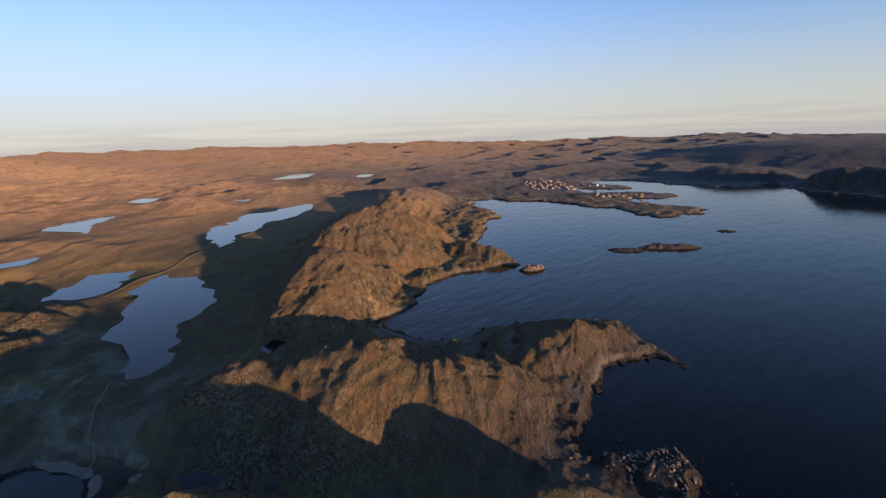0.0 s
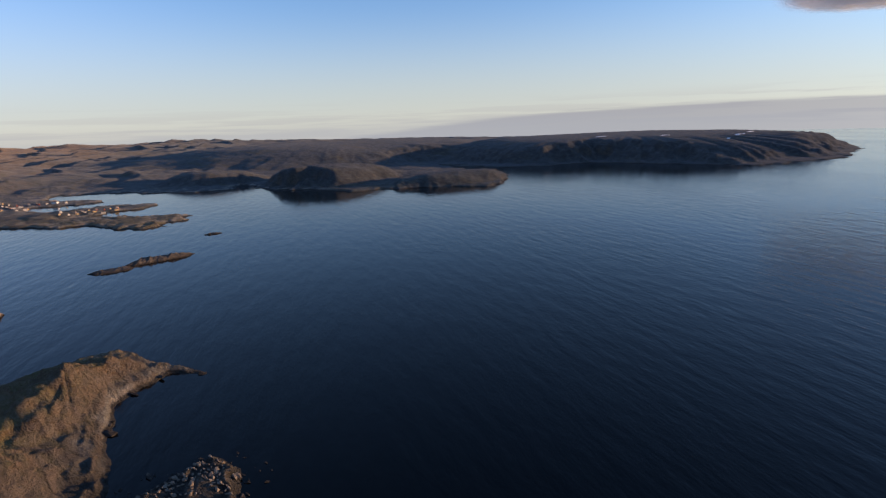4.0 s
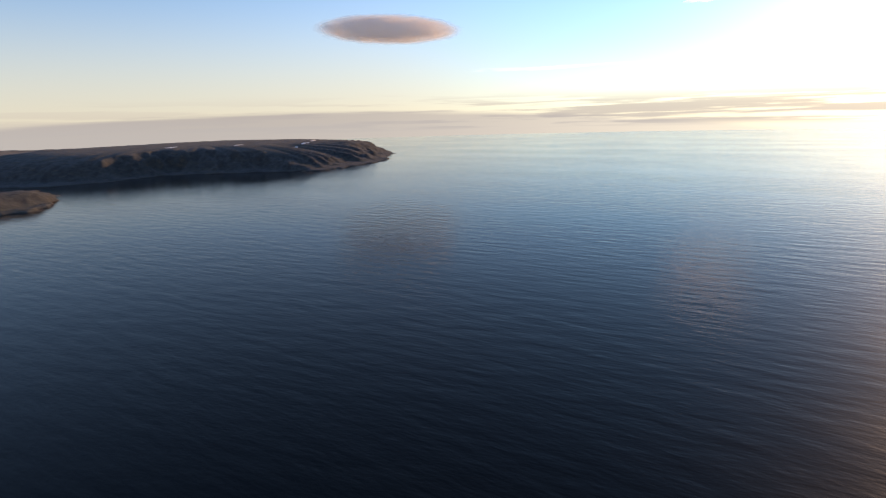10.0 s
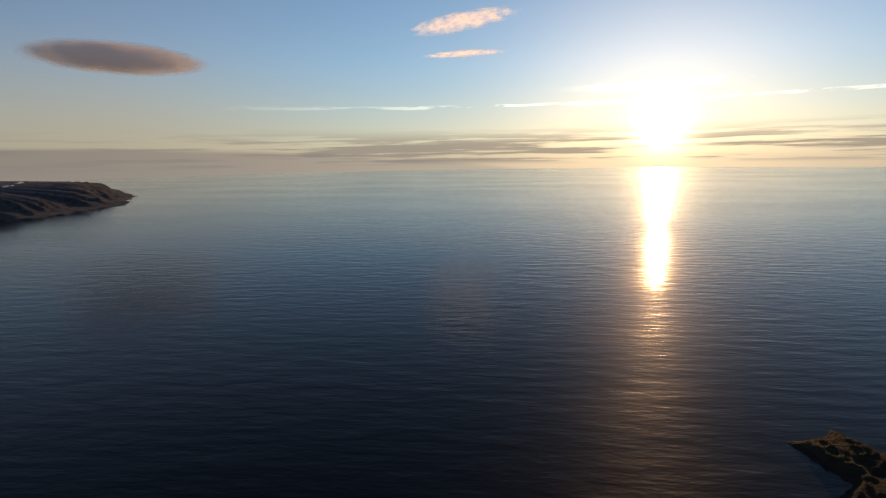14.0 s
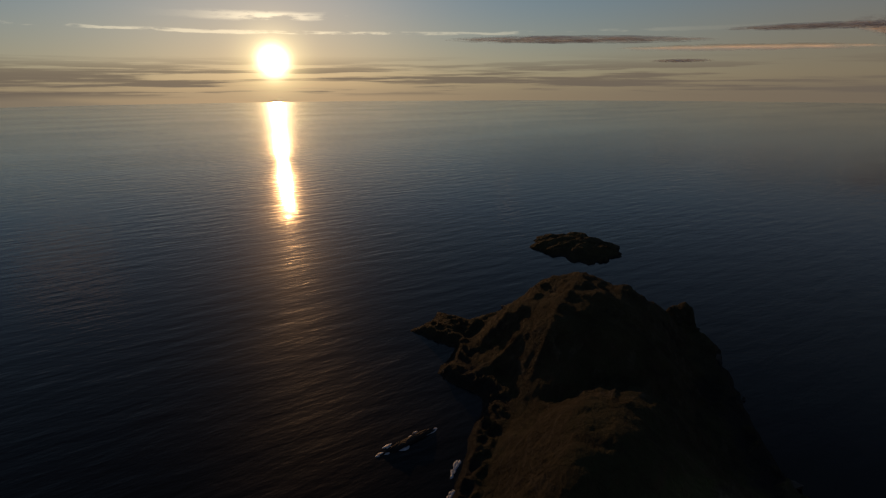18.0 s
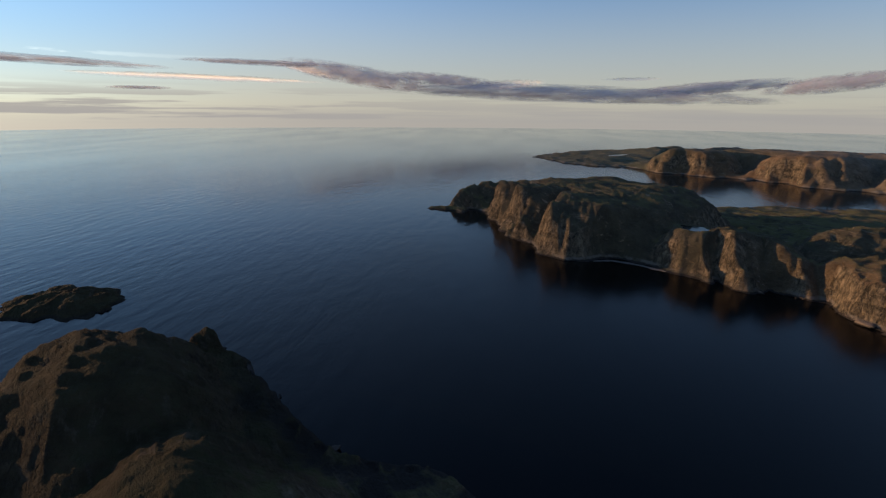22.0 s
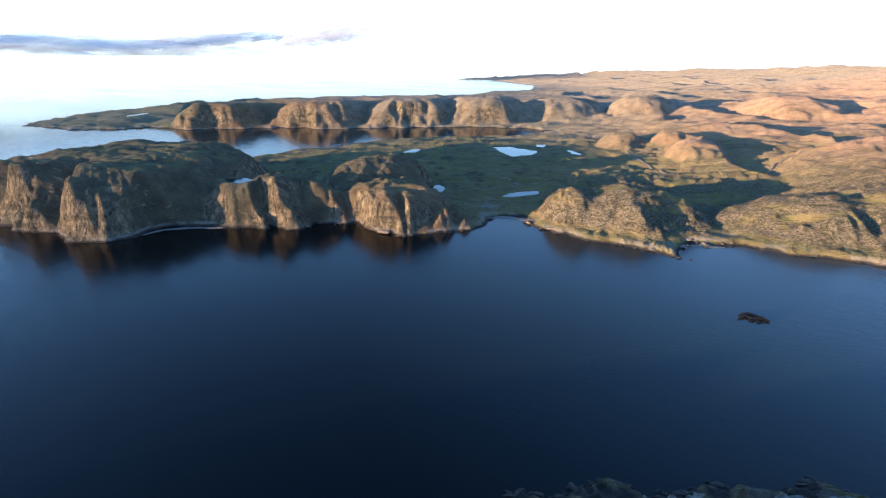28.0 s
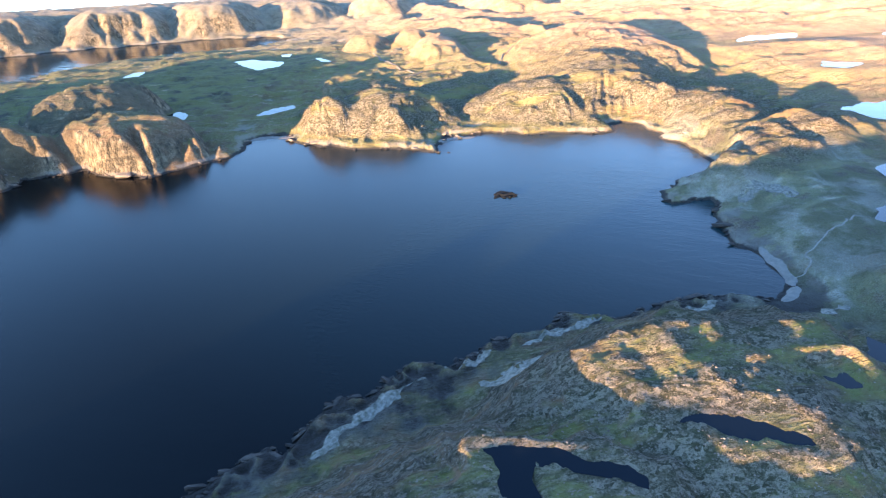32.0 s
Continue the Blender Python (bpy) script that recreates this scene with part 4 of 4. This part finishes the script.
DARK_KINDS, PALE_KINDS = rock_kinds(DARK_ROCK, "shore_rock"), rock_kinds(GRANITE, "boulder")


def strew(line, count, spread, size, kinds, label, category, group, seed, shore=True):
    """Rocks along a shore line, each an object of its own."""
    rnd = np.random.RandomState(seed)
    line = np.array(line, float)
    seg = np.hypot(*np.diff(line, axis=0).T)
    at = np.sort(rnd.uniform(0, seg.sum(), count))
    stops = np.concatenate([[0], np.cumsum(seg)])
    x = np.interp(at, stops, line[:, 0]) + rnd.normal(0, spread, count)
    y = np.interp(at, stops, line[:, 1]) + rnd.normal(0, spread, count)
    # each rock is moved across the shore to where the ground meets the water
    dx, dy = np.gradient(np.interp(at, stops, line[:, 0])), np.gradient(np.interp(at, stops, line[:, 1]))
    q = np.hypot(dx, dy) + 1e-6
    want, best = rnd.uniform(-0.4, 1.2, count), np.full(count, 1e9)
    ox, oy = x.copy(), y.copy()
    for step in np.linspace(-9, 9, 19) if shore else ():
        sx, sy = ox - dy / q * step, oy + dx / q * step
        miss = np.abs(ground_z(sx, sy) - want) + 0.02 * abs(step)
        x, y, best = np.where(miss < best, sx, x), np.where(miss < best, sy, y), np.minimum(best, miss)
    z = np.maximum(ground_z(x, y), -0.3)
    for i in range(count):
        s = size * rnd.lognormal(0, 0.42)
        ob = new(kinds[0].name.split(".")[0], kinds[rnd.randint(len(kinds))])
        ob.matrix_world = pose(x[i], y[i], z[i] + 0.2 * s, rnd.uniform(-18, 18), rnd.uniform(-18, 18), 120 + rnd.normal(0, 25)) @ Matrix.Diagonal((s * 1.4, s, s * 0.9, 1))
        tagged(ob, label, category, group)


strew([(-20, -160)] + COAST_HEADLAND[-1:] + COAST_BAY[:14], 290, 2.2, 1.5, DARK_KINDS, "dark angular slab of rock at the water's edge", "rock", "rocks along the bay shore", 1)
strew([(-338, -101), (-335, -89), (-328, -92), (-327, -100)], 12, 1.5, 2.4, rock_kinds(SHADED_ROCK, "reef_rock"), "jagged rock at the lone islet, darkened for shade", "rock", "rocks at the lone islet", 8)
strew(COAST_BAY[17:27], 26, 3, 2.2, DARK_KINDS, "dark weed-stained rock on the low shore", "rock", "rocks along the low shore", 2)
strew([(-80, 222), (-64, 226), (-50, 228), (-42, 214)], 190, 9.0, 1.1, PALE_KINDS, "brown broken boulder on a rocky point", "boulder", "boulders on the point", 3, False)
strew(COAST_WEST[17:31], 20, 4.5, 2.4, DARK_KINDS, "dark rock along the foot of the promontory", "rock", "rocks round the promontory", 4)
strew(COAST_BAY[34:] + COAST_CLIFFS[:9], 110, 4.5, 2.2, PALE_KINDS, "pale granite boulder at the foot of the cliffs", "boulder", "boulders below the cliffs", 5)
strew(COAST_HEADLAND[3:22], 17, 4.5, 2.8, DARK_KINDS, "dark rock on the shore of the headland", "rock", "rocks round the headland", 6)


def boulder_field(count=30000):
    """Stones strewn over the near hills, too many to count."""
    rnd = np.random.RandomState(11)
    r, a = np.sqrt(rnd.uniform(40 ** 2, 260 ** 2, count * 3)), rnd.uniform(0, 2 * math.pi, count * 3)
    x, y = r * np.cos(a), r * np.sin(a)
    z = land_height(x, y)
    keep = (z > 9) & (x < 60) & (fbm(x, y, 45, 3, 0.5, 9.0) + rnd.uniform(-0.6, 0.6, x.size) > 0.05)
    for level, shore in LAKES:
        ring = np.array(shore, float)
        mid = ring.mean(0)
        if np.hypot(*mid) < 500:
            keep &= shore_distance(x, y, ring) < -1
    x, y, z = x[keep][:count], y[keep][:count], z[keep][:count]
    verts, faces, base = [], [], 0
    shapes = []
    for seed in range(5):
        bm = bmesh.new()
        bmesh.ops.create_cone(bm, cap_ends=True, segments=5, radius1=0.55, radius2=0.3, depth=0.7)
        bmesh.ops.triangulate(bm, faces=bm.faces)
        rs = random.Random(seed)
        v = np.array([np.array(w.co) * rs.uniform(0.7, 1.25) for w in bm.verts])
        f = np.array([[w.index for w in q.verts] for q in bm.faces])
        bm.free()
        shapes.append((v, f))
    for i in range(len(x)):
        v, f = shapes[i % 5]
        s = 0.34 * rnd.lognormal(0, 0.3)
        turn = radians(125 + rnd.normal(0, 22))
        c, d = math.cos(turn), math.sin(turn)
        w = v * (s * 1.5, s, s * 0.42)
        verts.append(np.stack([w[:, 0] * c - w[:, 1] * d + x[i], w[:, 0] * d + w[:, 1] * c + y[i], w[:, 2] + z[i] + 0.1 * s], -1))
        faces.append(f + base)
        base += len(v)
    return mesh_object("boulder_field", np.concatenate(verts), np.concatenate(faces), GRANITE, label="grey stones strewn over the heath of the near hills", category="boulders", kind="stuff", flat=True)


boulder_field()


# ---- strands, streams and tracks ----
def ribbon(name, line, width, material, label, category, rise=0.3, wobble=0.25, seed=0.0, top=999.0, wander=0.0):
    line = np.array(line, float)
    seg = np.hypot(*np.diff(line, axis=0).T)
    stops = np.concatenate([[0], np.cumsum(seg)])
    n = max(8, int(stops[-1] / max(1.5, width * 0.3)))
    s = np.linspace(0, stops[-1], n)
    # corners rounded by a moving mean
    x, y = np.interp(s, stops, line[:, 0]), np.interp(s, stops, line[:, 1])
    for _ in range(6):
        x[1:-1], y[1:-1] = (x[:-2] + 2 * x[1:-1] + x[2:]) / 4, (y[:-2] + 2 * y[1:-1] + y[2:]) / 4
    x, y = x + wander * fbm(s, s * 0 + seed, 9 * width + 6, 3, 0.5, seed), y + wander * fbm(s, s * 0 - seed, 9 * width + 6, 3, 0.5, seed + 2)
    tx, ty = np.gradient(x), np.gradient(y)
    q = np.hypot(tx, ty)
    nx, ny = -ty / q, tx / q
    verts, rows = [], 7
    taper = np.minimum(1, 0.25 + np.minimum(np.arange(n), np.arange(n)[::-1]) / (0.16 * n))
    for k in np.linspace(-0.5, 0.5, rows):
        w = width * taper * k * (1 + wobble * fbm(s + 31 * np.sign(k), s * 0 + seed, width * 1.6, 3, 0.5, seed))
        px, py = x + nx * w, y + ny * w
        verts.append(np.stack([px, py, np.minimum(np.maximum(land_height(px, py), 0) + rise * (1 - 1.6 * abs(k)), top)], -1))
    if category == 'track':
        for row in verts:
            wide = np.concatenate([np.full(5, row[0, 2]), row[:, 2], np.full(5, row[-1, 2])])
            row[:, 2] = np.convolve(wide, np.ones(11) / 11, 'valid')
    verts = np.concatenate(verts)
    quads = [(r * n + i, r * n + i + 1, (r + 1) * n + i + 1, (r + 1) * n + i) for r in range(rows - 1) for i in range(n - 1)]
    ob = mesh_object(name, verts, [q[::-1] for q in quads], material, label=label, category=category, kind="structure")
    return ob


for line, width, label, seed in zip(STRANDS, (4.5, 4.5, 3.5, 7, 6, 5), (
        "pale sand beach at the head of the bay", "pale sand beach beyond the stream mouth", "narrow grey shingle beach in a cove",
        "pale strip of sand before a lagoon", "pale sand between two granite hills", "pale shingle strand under dark cliffs"), range(6)):
    ribbon("beach", line, width, SAND, label, "beach", 0.5, 0.5, float(seed), 3.0)
BARE_SLAB = plain_material("bare_pale_granite", (0.040, 0.042, 0.026), (0.200, 0.182, 0.156), 0.55)
for seed, (line, width) in enumerate((
        ([(-95, -90), (-113, -82), (-128, -77), (-146, -69)], 3.6), ([(-146, -66), (-157, -57), (-170, -47)], 3.2), ([(-143, -49), (-153, -37), (-161, -23)], 6.0),
        ([(-174, -42), (-187, -29), (-201, -14)], 3.4), ([(-216, 6), (-226, 22), (-238, 40)], 2.6), ([(-242, 82), (-249, 88), (-253, 94)], 5.0), ([(-362, 54), (-378, 70), (-376, 89)], 7.0))):
    ribbon("bare_slab", line, width, BARE_SLAB, "strip of bare pale granite above the shore", "rock", 0.30, 1.7, seed + 0.5, wander=4.0)
ribbon("stream", [(-352, 122), (-350, 112), (-330, 102), (-303, 86), (-288, 78), (-270, 70)], 0.9, STREAM, "shallow stream from the lake to the beach", "stream", 0.35, seed=1.0, wander=3.5)
ribbon("track", [(-560, 192), (-600, 240), (-619, 287), (-659, 344), (-700, 420), (-760, 520)], 1.4, GRAVEL, "pale gravel track between the lakes", "track", 1.5, seed=1.5)
ribbon("track", [(-769, -443), (-699, -376), (-662, -327), (-650, -301), (-621, -312)], 3.6, GRAVEL, "winding pale gravel track on the shaded flats", "track", 1.5, seed=2.5)
ribbon("track", [(-691, -217), (-764, -228), (-823, -219), (-877, -170), (-960, -120)], 3.6, GRAVEL, "gravel track through the lit hills", "track", 1.5, seed=3.5)


# ---- the village ----
def part(name, bm, material, parent, label=""):
    me = bpy.data.meshes.new(name)
    bmesh.ops.recalc_face_normals(bm, faces=bm.faces)
    bm.to_mesh(me)
    bm.free()
    me.materials.append(material)
    ob = new(name, me)
    ob.parent = parent
    return tagged(ob, label)


def block(x0, y0, z0, x1, y1, z1):
    bm = bmesh.new()
    bmesh.ops.create_cube(bm, size=1)
    for v in bm.verts:
        v.co = ((x0 + x1) / 2 + v.co.x * (x1 - x0), (y0 + y1) / 2 + v.co.y * (y1 - y0), (z0 + z1) / 2 + v.co.z * (z1 - z0))
    return bm


def prism(points, depth0, depth1):
    bm = bmesh.new()
    a = [bm.verts.new((x, depth0, z)) for x, z in points]
    b = [bm.verts.new((x, depth1, z)) for x, z in points]
    bm.faces.new(a)
    bm.faces.new(b[::-1])
    for i in range(len(a)):
        j = (i + 1) % len(a)
        bm.faces.new((a[i], a[j], b[j], b[i]))
    return bm


def paint(name, colour, rough=0.7):
    dark = tuple(c * 0.8 for c in colour)
    return plain_material(name, dark, colour, 0.8, rough, 0.1)


ROOF, GLASS, DOOR = paint("grey_roofing", (0.16, 0.15, 0.15)), paint("dark_window_glass", (0.02, 0.025, 0.03), 0.1), paint("brown_door", (0.16, 0.08, 0.05))


def house(wall, length, width, eaves, ridge, label, name="house"):
    top = new(name)
    length, width, eaves, ridge = 0.55 * length, 0.55 * width, 0.55 * eaves, 0.55 * ridge
    tagged(top, label, "house", "houses of the village")
    half, w = length / 2, width / 2
    part("walls", prism([(-w, -1.5), (w, -1.5), (w, eaves), (0, ridge - 0.25), (-w, eaves)], -half, half), wall, top)
    over = 0.4
    slope = (ridge - eaves) / w
    part("roof", prism([(-w - over, eaves - slope * over), (0, ridge), (w + over, eaves - slope * over), (w + over, eaves - slope * over + 0.22), (0, ridge + 0.22), (-w - over, eaves - slope * over + 0.22)], -half - over, half + over), ROOF, top)
    part("chimney", block(-0.35, half * 0.3, ridge - 0.6, 0.35, half * 0.3 + 0.7, ridge + 1.0), paint_brick, top)
    part("door", block(w - 0.02, -0.4, 0.05, w + 0.06, 0.4, 1.5), DOOR, top)
    for side in (-1, 1):
        for y in (-half * 0.6, half * 0.6):
            part("window", block(side * w - 0.05, y - 0.45, 0.7, side * w + 0.05, y + 0.45, 1.6), GLASS, top)
    part("window", block(-0.45, half - 0.05, 0.7, 0.45, half + 0.05, 1.6), GLASS, top)
    return top


paint_brick = paint("chimney_brick", (0.22, 0.12, 0.09))
models = [house(paint("white_boards", (0.50, 0.48, 0.45)), 9, 6.5, 3.2, 5.6, "small white-painted wooden house with a grey roof"),
          house(paint("red_boards", (0.30, 0.09, 0.06)), 8, 6, 3.0, 5.4, "small red-brown wooden house with a grey roof"),
          house(paint("ochre_boards", (0.55, 0.40, 0.20)), 10, 6.5, 3.4, 5.8, "ochre-painted wooden house with a grey roof"),
          house(paint("grey_boards", (0.36, 0.35, 0.34)), 14, 8, 6.0, 8.4, "two-storey grey house at the village")]
shed = house(paint("white_metal", (0.62, 0.62, 0.62)), 22, 11, 6.0, 8.0, "long white shed beside the harbour water", "harbour_shed")
rnd = np.random.RandomState(21)


def settle(area, count, first):
    a, b, c, d = [np.array(p, float) for p in area]
    spots = []
    while len(spots) < count:
        u, v = rnd.rand(2)
        p = (a * (1 - u) + b * u) * (1 - v) + (d * (1 - u) + c * u) * v
        if all(np.hypot(*(p - q)) > 13 for q in spots):
            spots.append(p)
    for i, p in enumerate(spots):
        m = pose(p[0], p[1], ground_z(p[0], p[1])[0], 0, 0, 25 + 90 * rnd.randint(2) + rnd.normal(0, 8))
        if i < len(first):
            first[i].matrix_world = m
        else:
            copy_thing(models[rnd.choice(4, p=[0.4, 0.2, 0.2, 0.2])], m)


settle([(-800, 1430), (-700, 1500), (-560, 1330), (-660, 1255)], 66, models)
settle([(-468, 1194), (-375, 1250), (-355, 1215), (-447, 1150)], 16, [])
settle([(-610, 1400), (-560, 1420), (-520, 1400), (-560, 1385)], 6, [])
shed.matrix_world = pose(-545, 1395, ground_z(-545, 1395)[0], 0, 0, 70)


# ---- old snow on the far coast ----
def snow_patch(x, y, a, b, turn, seed):
    t = np.arange(26) * (2 * math.pi / 26)
    cs, sn = math.cos(radians(turn)), math.sin(radians(turn))
    rings = []
    for k in (0.35, 0.7, 1.0):
        edge = k * (1 + 0.35 * fbm(np.cos(t) * 2 + seed, np.sin(t) * 2 - seed, 1.0, 3, 0.6))
        u, v = a * edge * np.cos(t), b * edge * np.sin(t)
        px, py = x + u * cs - v * sn, y + u * sn + v * cs
        rings.append(np.stack([px, py, land_height(px, py) + 2.2 * (1.05 - k)], -1))
    verts = np.concatenate([[(x, y, ground_z(x, y)[0] + 2.2)]] + rings)
    faces = [(0, 1 + i, 1 + (i + 1) % 26) for i in range(26)]
    me = bpy.data.meshes.new("snow_patch")
    me.from_pydata([tuple(q) for q in verts], [], faces + [(1 + r * 26 + i, 27 + r * 26 + i, 27 + r * 26 + (i + 1) % 26, 1 + r * 26 + (i + 1) % 26) for r in range(2) for i in range(26)])
    me.materials.append(SNOW)
    return tagged(new("snow_patch", me), "old snow patch lying on the far dark coast", "snow", "snow patches on the far land")


SNOW = plain_material("old_snow", (0.55, 0.56, 0.58), (0.72, 0.73, 0.75), 0.3, 0.7)
for spot in ((1450, 1560, 26, 6, 30, 1.0), (1580, 1640, 34, 7, 20, 2.0), (1300, 1700, 22, 5, 10, 3.0), (1700, 1720, 30, 6, 25, 4.0), (1130, 1850, 25, 6, 0, 5.0)):
    snow_patch(*spot)


# ---- clouds ----
def cloud_material(name, colour, cover, ragged=2.2, through_light=0.35, detail=5, torn=(2.4, 1.0, 0.9), firm=1.2):
    m = Mat(name)
    p = m.object_place()
    seed = m.node("ShaderNodeObjectInfo", out="Random")
    n = m.noise(m.node("ShaderNodeVectorMath", {0: m.stretch(p, torn), 1: m.node("ShaderNodeCombineXYZ", {0: m.math("MULTIPLY", seed, 40.0), 1: 0.0, 2: seed})}, operation="ADD"), 1.5, detail, 0.55)
    x, z = m.split(p, 0), m.split(p, 2)
    edge = m.math("SUBTRACT", 1.0, m.math("ADD", m.math("MULTIPLY", x, x), m.math("MULTIPLY", z, z)))
    soft = m.ramp(m.math("ADD", edge, m.math("MULTIPLY", m.math("SUBTRACT", n, 0.5), ragged)), 0.0, firm)
    soft = m.math("MULTIPLY", soft, m.ramp(edge, 0.03, 0.45))
    body = m.node("ShaderNodeBsdfDiffuse", {"Color": colour})
    glow = m.node("ShaderNodeBsdfTranslucent", {"Color": colour})
    both = m.node("ShaderNodeMixShader", {0: through_light, 1: body, 2: glow})
    clear = m.node("ShaderNodeBsdfTransparent")
    m.t.links.new(m.node("ShaderNodeMixShader", {0: m.math("MULTIPLY", soft, cover), 1: clear, 2: both}), m.out.inputs[0])
    return m.m


CLOUD = cloud_material("cloud_vapour", (0.60, 0.60, 0.64), 0.86, 3.0, 0.36, 5, (4.0, 1.0, 1.3))
SMOOTH_CLOUD = cloud_material("smooth_cloud_vapour", (0.76, 0.74, 0.74), 0.97, 0.9, 0.34, 3, firm=0.7)
THIN_CLOUD = cloud_material("thin_cloud_vapour", (0.93, 0.90, 0.88), 0.72, 2.8, 0.95, 5, (3.5, 1.0, 1.4))


def cloud(az, el, wide, high, tilt, material, label, deep=0.12, reach=4550):
    """A flat bank of cloud far off; wide and high are seen angles."""
    bm = bmesh.new()
    bmesh.ops.create_uvsphere(bm, u_segments=40, v_segments=20, radius=1)
    for v in bm.verts:
        k = 1 + 0.02 * noise.noise(Vector((v.co.x * 2.5 + az, v.co.y * 2, v.co.z * 2 + el)))
        v.co = (v.co.x * k, v.co.y * k, v.co.z * k)
    if material is THIN_CLOUD:
        bmesh.ops.delete(bm, geom=[v for v in bm.verts if v.co.y > 0.05], context="VERTS")
    for f in bm.faces:
        f.smooth = True
    me = bpy.data.meshes.new("cloud")
    bm.to_mesh(me)
    bm.free()
    me.materials.append(material)
    ob = new("cloud", me)
    a, e = radians(az), radians(el)
    half = reach * math.tan(radians(wide) / 2)
    place = Vector((reach * math.cos(a) * math.cos(e), reach * math.sin(a) * math.cos(e), EYE[2] + reach * math.sin(e)))
    ob.matrix_world = Matrix.Translation(place) @ pose(0, 0, 0, 0, 0, az - 90) @ pose(0, 0, 0, 0, tilt, 0) @ Matrix.Diagonal((half, half * deep, reach * math.tan(radians(high) / 2), 1))
    return tagged(ob, label, "cloud", "clouds over the sea")


cloud(37.0, 8.8, 15.5, 3.1, 1.5, SMOOTH_CLOUD, "smooth lens-shaped grey and cream cloud")
cloud(4.5, 12.9, 12, 2.2, -9, THIN_CLOUD, "thin wispy cream cloud high over the sea")
cloud(4.5, 9.9, 9, 0.9, -2, THIN_CLOUD, "narrow cream streak of cloud")
cloud(-45, 4.0, 27, 0.8, 1, CLOUD, "long narrow dark streak of cloud")
cloud(-39, 8.0, 4, 0.5, 0, THIN_CLOUD, "small faint wisp of cloud")
cloud(-60, 2.9, 24, 0.7, 1, THIN_CLOUD, "thin grey streak of cloud above the mist")
cloud(-75, 3.4, 17, 2.2, 9, CLOUD, "ragged rising end of a mauve cloud bank")
cloud(-96, 1.7, 42, 1.9, 2, CLOUD, "long mauve cloud bank over the horizon")
cloud(-84, 3.0, 14, 1.5, 5, CLOUD, "grey shoulder of a long cloud bank")
cloud(-90, 2.6, 9, 1.0, -3, THIN_CLOUD, "thin pale upper edge of a cloud bank")
cloud(-109, 2.1, 18, 1.3, -4, CLOUD, "dark tapering end of a cloud bank")
cloud(-70, 3.9, 7, 0.9, 12, THIN_CLOUD, "torn wisp above a cloud bank")
cloud(-66, 4.4, 17, 0.6, 1, CLOUD, "narrow grey tail of a dark cloud streak")
cloud(-55, 1.9, 6, 0.35, 0, CLOUD, "short dark dash of cloud over the sea")
cloud(-119.5, 2.4, 13, 1.7, -6, CLOUD, "lifted ragged tail of a cloud bank")
cloud(-128.5, 2.0, 5, 0.5, 0, THIN_CLOUD, "small grey scrap of cloud")
cloud(-102.5, 3.05, 6, 0.35, 0, THIN_CLOUD, "faint thin streak of cloud")
cloud(-147.5, 2.3, 10, 0.8, -2, THIN_CLOUD, "thin pale streak of cloud over far hills")
cloud(-146, 0.9, 26, 0.8, 0, THIN_CLOUD, "low grey band of cloud behind far hills")
